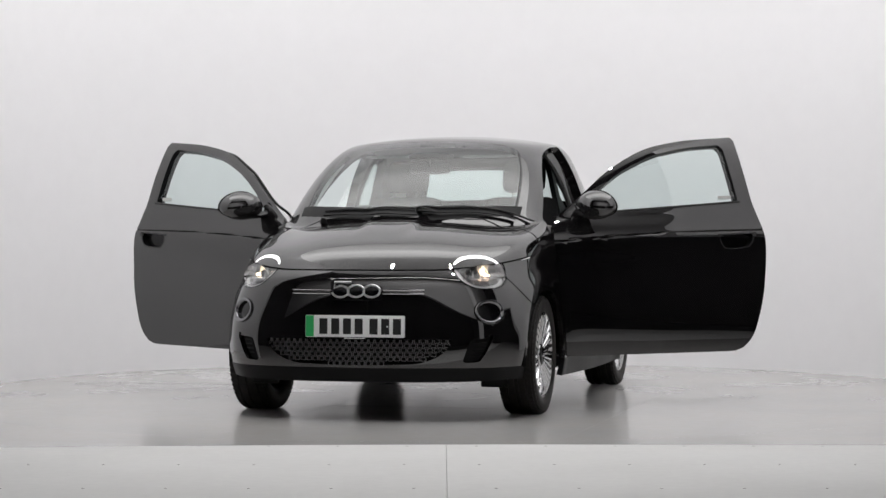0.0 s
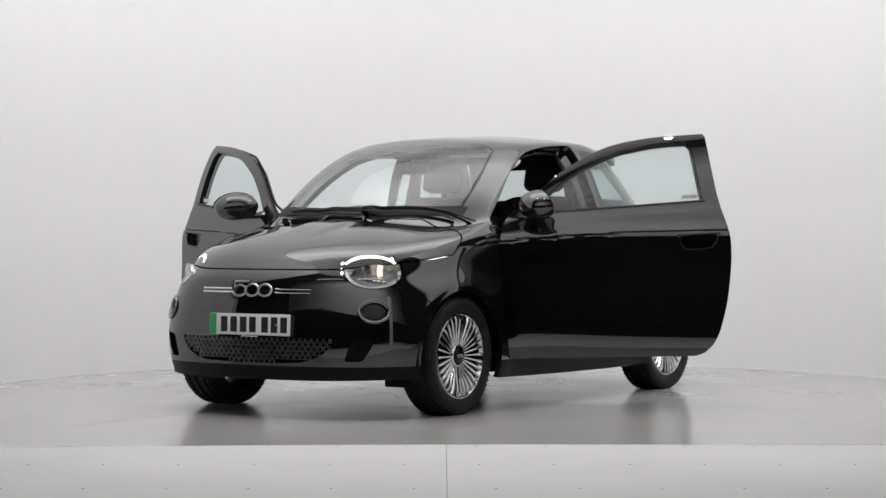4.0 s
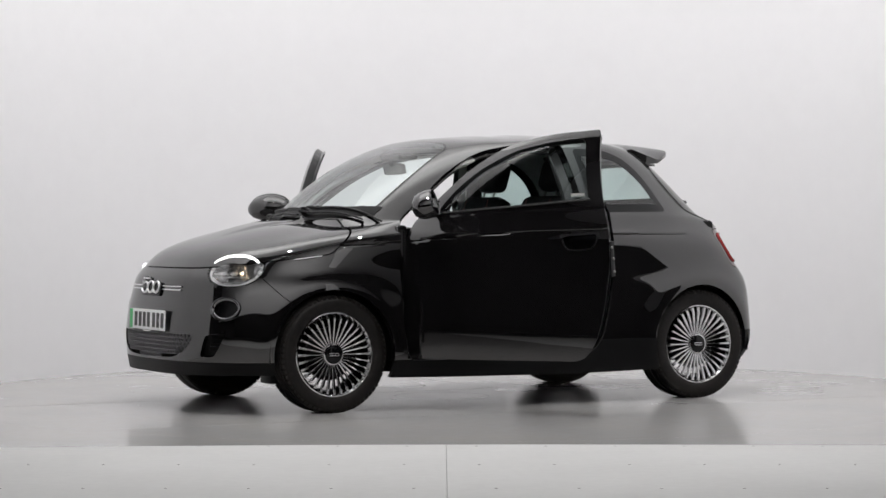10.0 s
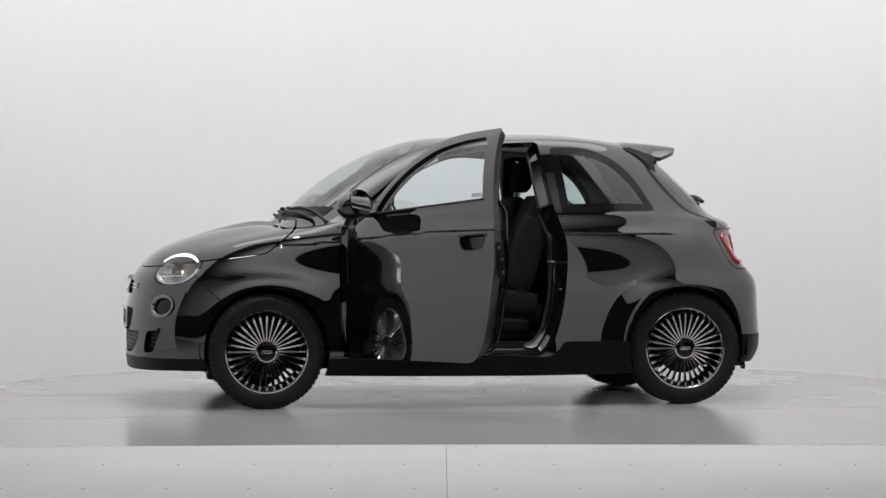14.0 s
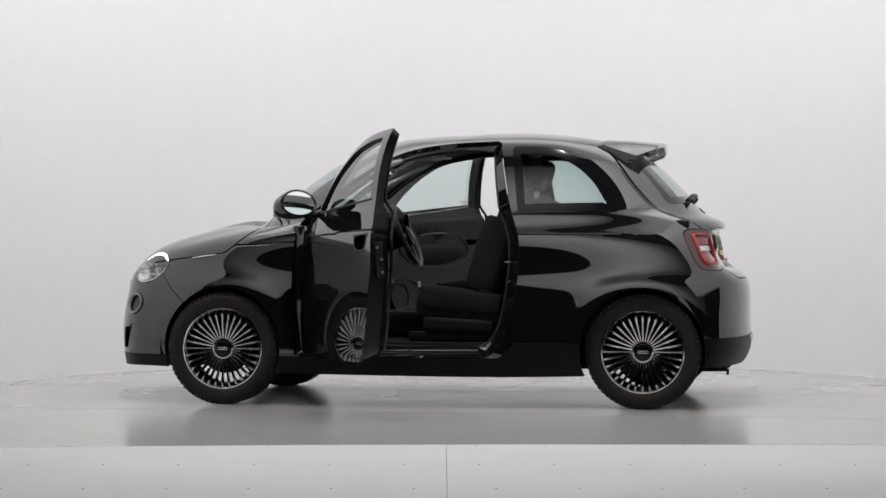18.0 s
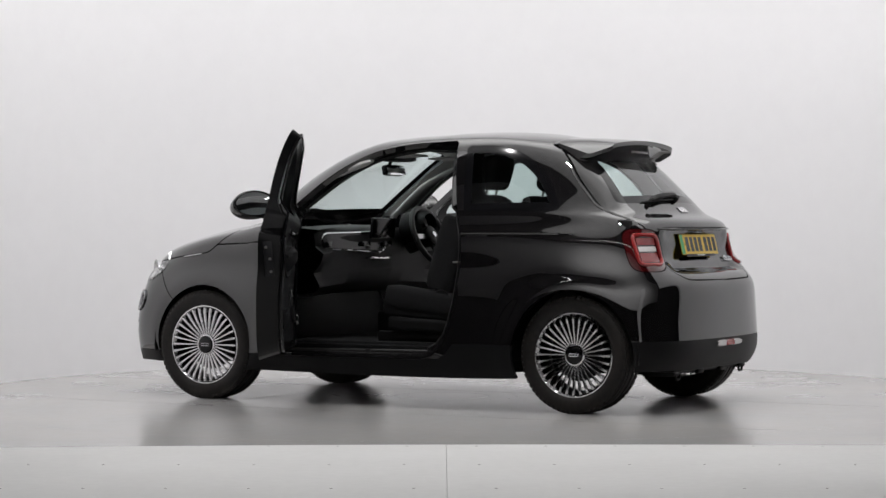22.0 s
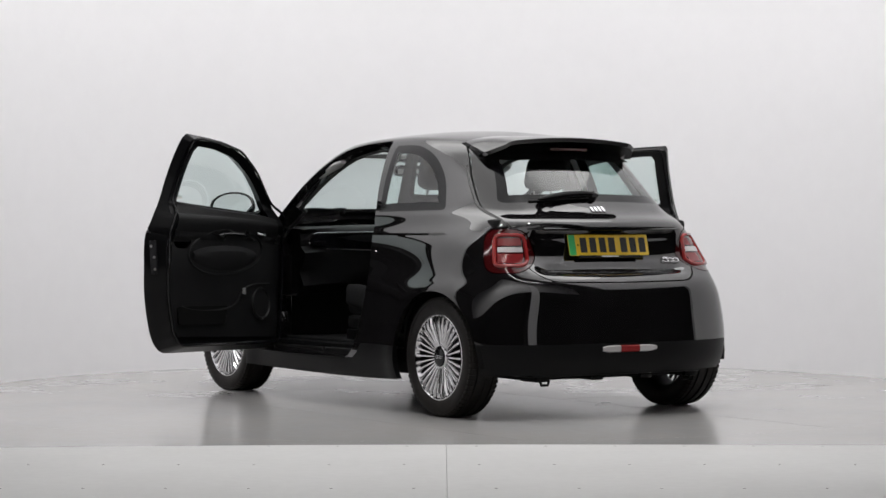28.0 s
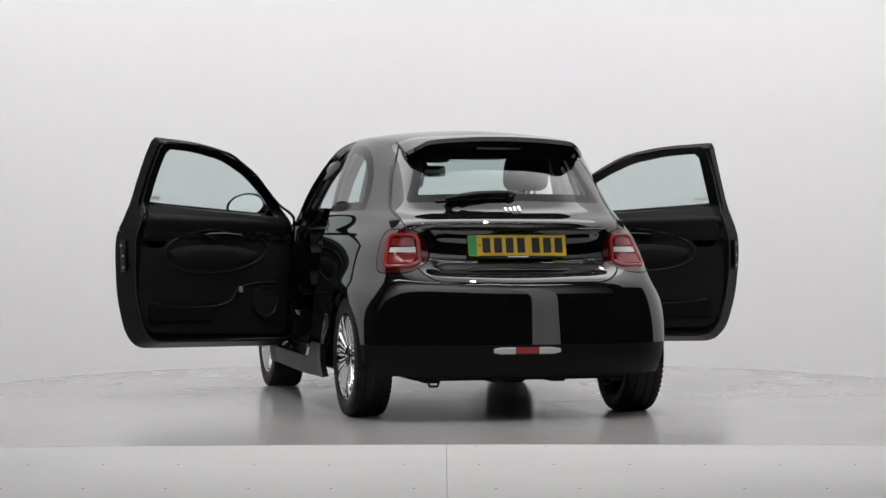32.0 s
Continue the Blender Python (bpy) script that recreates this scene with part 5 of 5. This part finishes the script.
def front_seat(y, label):
    seat = part("front_seat", soft_box((-.34, -.25, .46), (.19, .25, .615), .055, pose(0, y, 0, 0, -7, 0), crown=.012), FABRIC, car, label)
    back = pose(-.27, y, .60, 0, -17, 0)
    part("backrest", soft_box((-.07, -.235, -.02), (.07, .235, .58), .06, back, crown=.0), FABRIC, seat)
    part("headrest", soft_box((-.055, -.13, .615), (.05, .13, .81), .05, back), FABRIC, seat)
    for s in (1, -1):
        part("side_bolster", soft_box((-.05, s * .235 - .04, .02), (.125, s * .235 + .04, .44), .038, back), FABRIC, seat)
        part("thigh_bolster", soft_box((-.30, s * .24 - .04, .52), (.16, s * .24 + .04, .655), .036, pose(0, y, 0, 0, -7, 0)), FABRIC, seat)
        bm = bmesh.new()
        tube(bm, [back @ Vector((0, s * .06, .55)), back @ Vector((0, s * .06, .65))], .007, 8)
        part("headrest_post", bm, STEEL, seat)
        bm = bmesh.new()
        box(bm, (-.36, y + s * .2 - .02, .345), (.16, y + s * .2 + .02, .40), .008)
        part("seat_rail", bm, DARK_METAL, seat)
    part("seat_side_cover", soft_box((-.30, -.27, .40), (.10, .27, .49), .03, pose(0, y, 0, 0, -3, 0)), TRIM, seat)
    bm = bmesh.new()
    lathe(bm, [(.0, -.27), (.055, -.27), (.06, -.255), (.06, .255), (.055, .27), (0, .27)], 20, pose(-.27, y, .58), "y")
    part("recliner_cover", bm, TRIM, seat)
    bm = bmesh.new()
    for s in (1, -1):
        tube(bm, [back @ Vector((.072, s * .15, .03)), back @ Vector((.074, s * .16, .25)), back @ Vector((.07, s * .13, .55))], .0022, 5)
    part("contrast_stitching", bm, STITCH, seat)
    return seat


front_seat(.36, "black cloth front passenger seat")
front_seat(-.36, "black cloth driver's seat")
bench = part("rear_bench", soft_box((-.95, -.55, .44), (-.50, .55, .60), .06, pose(0, 0, 0, 0, -6, 0), crown=.01), FABRIC, car, "black cloth rear bench")
for s in (1, -1):
    part("bench_back", soft_box((-.06, -.27, 0), (.06, .27, .46), .05, pose(-.98, s * .275, .58, 0, -20, 0)), FABRIC, bench)
    part("bench_headrest", soft_box((-.04, -.12, .47), (.04, .12, .60), .035, pose(-.98, s * .29, .58, 0, -20, 0)), FABRIC, bench)
bm = bmesh.new()
box(bm, (-1.36, -.50, .955), (-1.12, .50, .98), .008)
part("parcel_shelf", bm, TRIM, car)

# dashboard
bm = bmesh.new()
rows = []
for i in range(33):
    y = -.68 + 1.36 * i / 32
    e = abs(y) / .68
    sx = -.06 * e ** 3
    rows.append([bm.verts.new((x + sx * (1 if x > .5 else -.3), y, z - .02 * e ** 2)) for x, z in
                 ((.80, .985), (.66, .995), (.54, .985), (.50, .965), (.485, .93), (.49, .89), (.51, .85), (.525, .80), (.50, .74), (.53, .66), (.62, .60), (.80, .60))])
for p, q in zip(rows, rows[1:]):
    for j in range(11):
        bm.faces.new((p[j], p[j + 1], q[j + 1], q[j]))
bmesh.ops.recalc_face_normals(bm, faces=bm.faces)
dash = part("dashboard", bm, TRIM, car, "black dashboard with an oval chrome-edged band")
bm = bmesh.new()
tube(bm, [(.492 + (.02 if abs(z - .90) < .01 else 0), y, z) for y, z in
          rounded([(-.10, .955), (.60, .945), (.64, .90), (.60, .855), (-.05, .835), (-.10, .86)], .05, 5)], .004, 6, True)
part("chrome_edge", bm, CHROME, dash)
bm = bmesh.new()
slab(bm, rounded([(-.08, .845), (.60, .862), (.625, .90), (.595, .938), (-.08, .948)], .03, 4), .012, Matrix(((0, 0, -1, .502), (1, 0, 0, 0), (0, 1, 0, 0), (0, 0, 0, 1))))
bmesh.ops.recalc_face_normals(bm, faces=bm.faces)
part("dash_band", bm, GLOSS, dash, "gloss black dash band")
bm = bmesh.new()
box(bm, (-.012, -.135, -.06), (.012, .135, .06), .008, pose(.455, .0, .975, 0, -8, 0))
screen_ob = part("centre_screen", bm, GLOSS, dash, "dark centre touch screen")
bm = bmesh.new()
box(bm, (-.02, -.12, -.006), (.02, .12, .006), .003, pose(.475, .02, .80, 0, 0, 0))
part("switch_row", bm, CHROME, dash)
for y in (.58, -.60, .16, -.10):
    bm = bmesh.new()
    box(bm, (.476, y - .05, .868), (.486, y + .05, .90), .004)
    part("air_vent", bm, GLOSS, dash)
bm = bmesh.new()
lathe(bm, [(.088, .0), (.098, -.02), (.105, -.10), (.09, -.16)], 32, pose(.50, -.36, .975) @ pose(0, 0, 0, 0, 90, 0) @ pose(0, 0, 0), "z")
part("instrument_hood", bm, TRIM, dash)
bm = bmesh.new()
lathe(bm, [(0, .0), (.086, .0)], 32, pose(.53, -.36, .975, 0, -90, 0), "z")
part("instrument_dial", bm, GLOSS, dash)
# steering wheel
wm = pose(.335, -.36, .925, 0, -66, 0)
bm = bmesh.new()
tube(bm, [wm @ Vector((.182 * math.cos(t), .182 * math.sin(t), 0)) for t in [2 * math.pi * i / 48 for i in range(48)]], .0165, 10, True)
wheel_ob = part("steering_wheel", bm, STEERING, car, "black two-spoke steering wheel")
bm = bmesh.new()
lathe(bm, [(0, .035), (.04, .033), (.062, .02), (.066, -.01), (.05, -.05), (.045, -.16)], 28, wm, "z")
part("airbag_boss", bm, TRIM, wheel_ob)
for a in (180, 0, 90):
    bm = bmesh.new()
    g = wm @ Matrix.Rotation(radians(a), 4, "Z")
    box(bm, (.05, -.022 if a != 90 else -.016, -.012), (.175, .022 if a != 90 else .016, .006), .005, g)
    part("wheel_spoke", bm, TRIM if a != 90 else CHROME_DULL, wheel_ob)
bm = bmesh.new()
lathe(bm, [(0, .0365), (.017, .036), (.019, .033)], 20, wm, "z")
part("boss_badge", bm, CHROME, wheel_ob)
# console, pedals, mirror, sensor pod
bm = bmesh.new()
merge(bm, soft_box((-.25, -.09, .345), (.45, .09, .50), .03))
merge(bm, soft_box((-.32, -.075, .48), (-.05, .075, .60), .03))
part("centre_console", bm, TRIM, car)
for y, w in ((-.30, .035), (-.42, .06)):
    bm = bmesh.new()
    box(bm, (-.006, -w / 2, -.045), (.006, w / 2, .045), .004, pose(.60, y, .46, 0, 25, 0))
    tube(bm, [(.605, y, .48), (.66, y, .62)], .007, 6)
    part("pedal", bm, DARK_METAL, car)
bm = bmesh.new()
merge(bm, soft_box((-.018, -.115, -.033), (.018, .115, .033), .016, pose(.385, 0, 1.312, 0, 10, 0)))
rear_mirror = part("rear_view_mirror", bm, GLOSS, car, "rear-view mirror on the windscreen")
bm = bmesh.new()
box(bm, (-.003, -.103, -.024), (0, .103, .024), .001, pose(.3655, 0, 1.3085, 0, 10, 0))
part("mirror_glass", bm, MIRROR, rear_mirror)
bm = bmesh.new()
tube(bm, [(.39, 0, 1.317), (.41, 0, 1.347), (.40, 0, 1.372)], .011, 8)
part("mirror_stalk", bm, TRIM, rear_mirror)
part("sensor_pod", soft_box((.29, -.12, 1.362), (.42, .12, 1.40), .016, pose(0, 0, 0)), TRIM, car)
for s in (1, -1):
    part("sun_visor", soft_box((.0, s * .28 - .14, 1.385), (.16, s * .28 + .14, 1.40), .006, pose(0, 0, 0, 0, 3, 0)), HEADLINER, car)

# rubber seal behind the tailgate's joint
bm = bmesh.new()
tube(bm, [on_skin((-2.2, y, z), (1, 0, 0))[0] + Vector((.024, -.010 * y, -.004)) for y, z in TAILGATE if z < 1.40], .018, 8)
part("tailgate_seal", bm, SEAL, car)




def motions():
    rows_car, rows_disc = [], []
    for k in range(0, 33):
        a = TURN_START + TURN_RATE * k
        turn = pose(0, 0, 0, 0, 0, a)
        rows_car.append((float(k), turn @ Matrix.Translation((-CAR_OFF[0], -CAR_OFF[1], 0))))
        rows_disc.append((float(k), turn))
    walk(car, rows_car)
    walk(turntable, rows_disc)


motions()
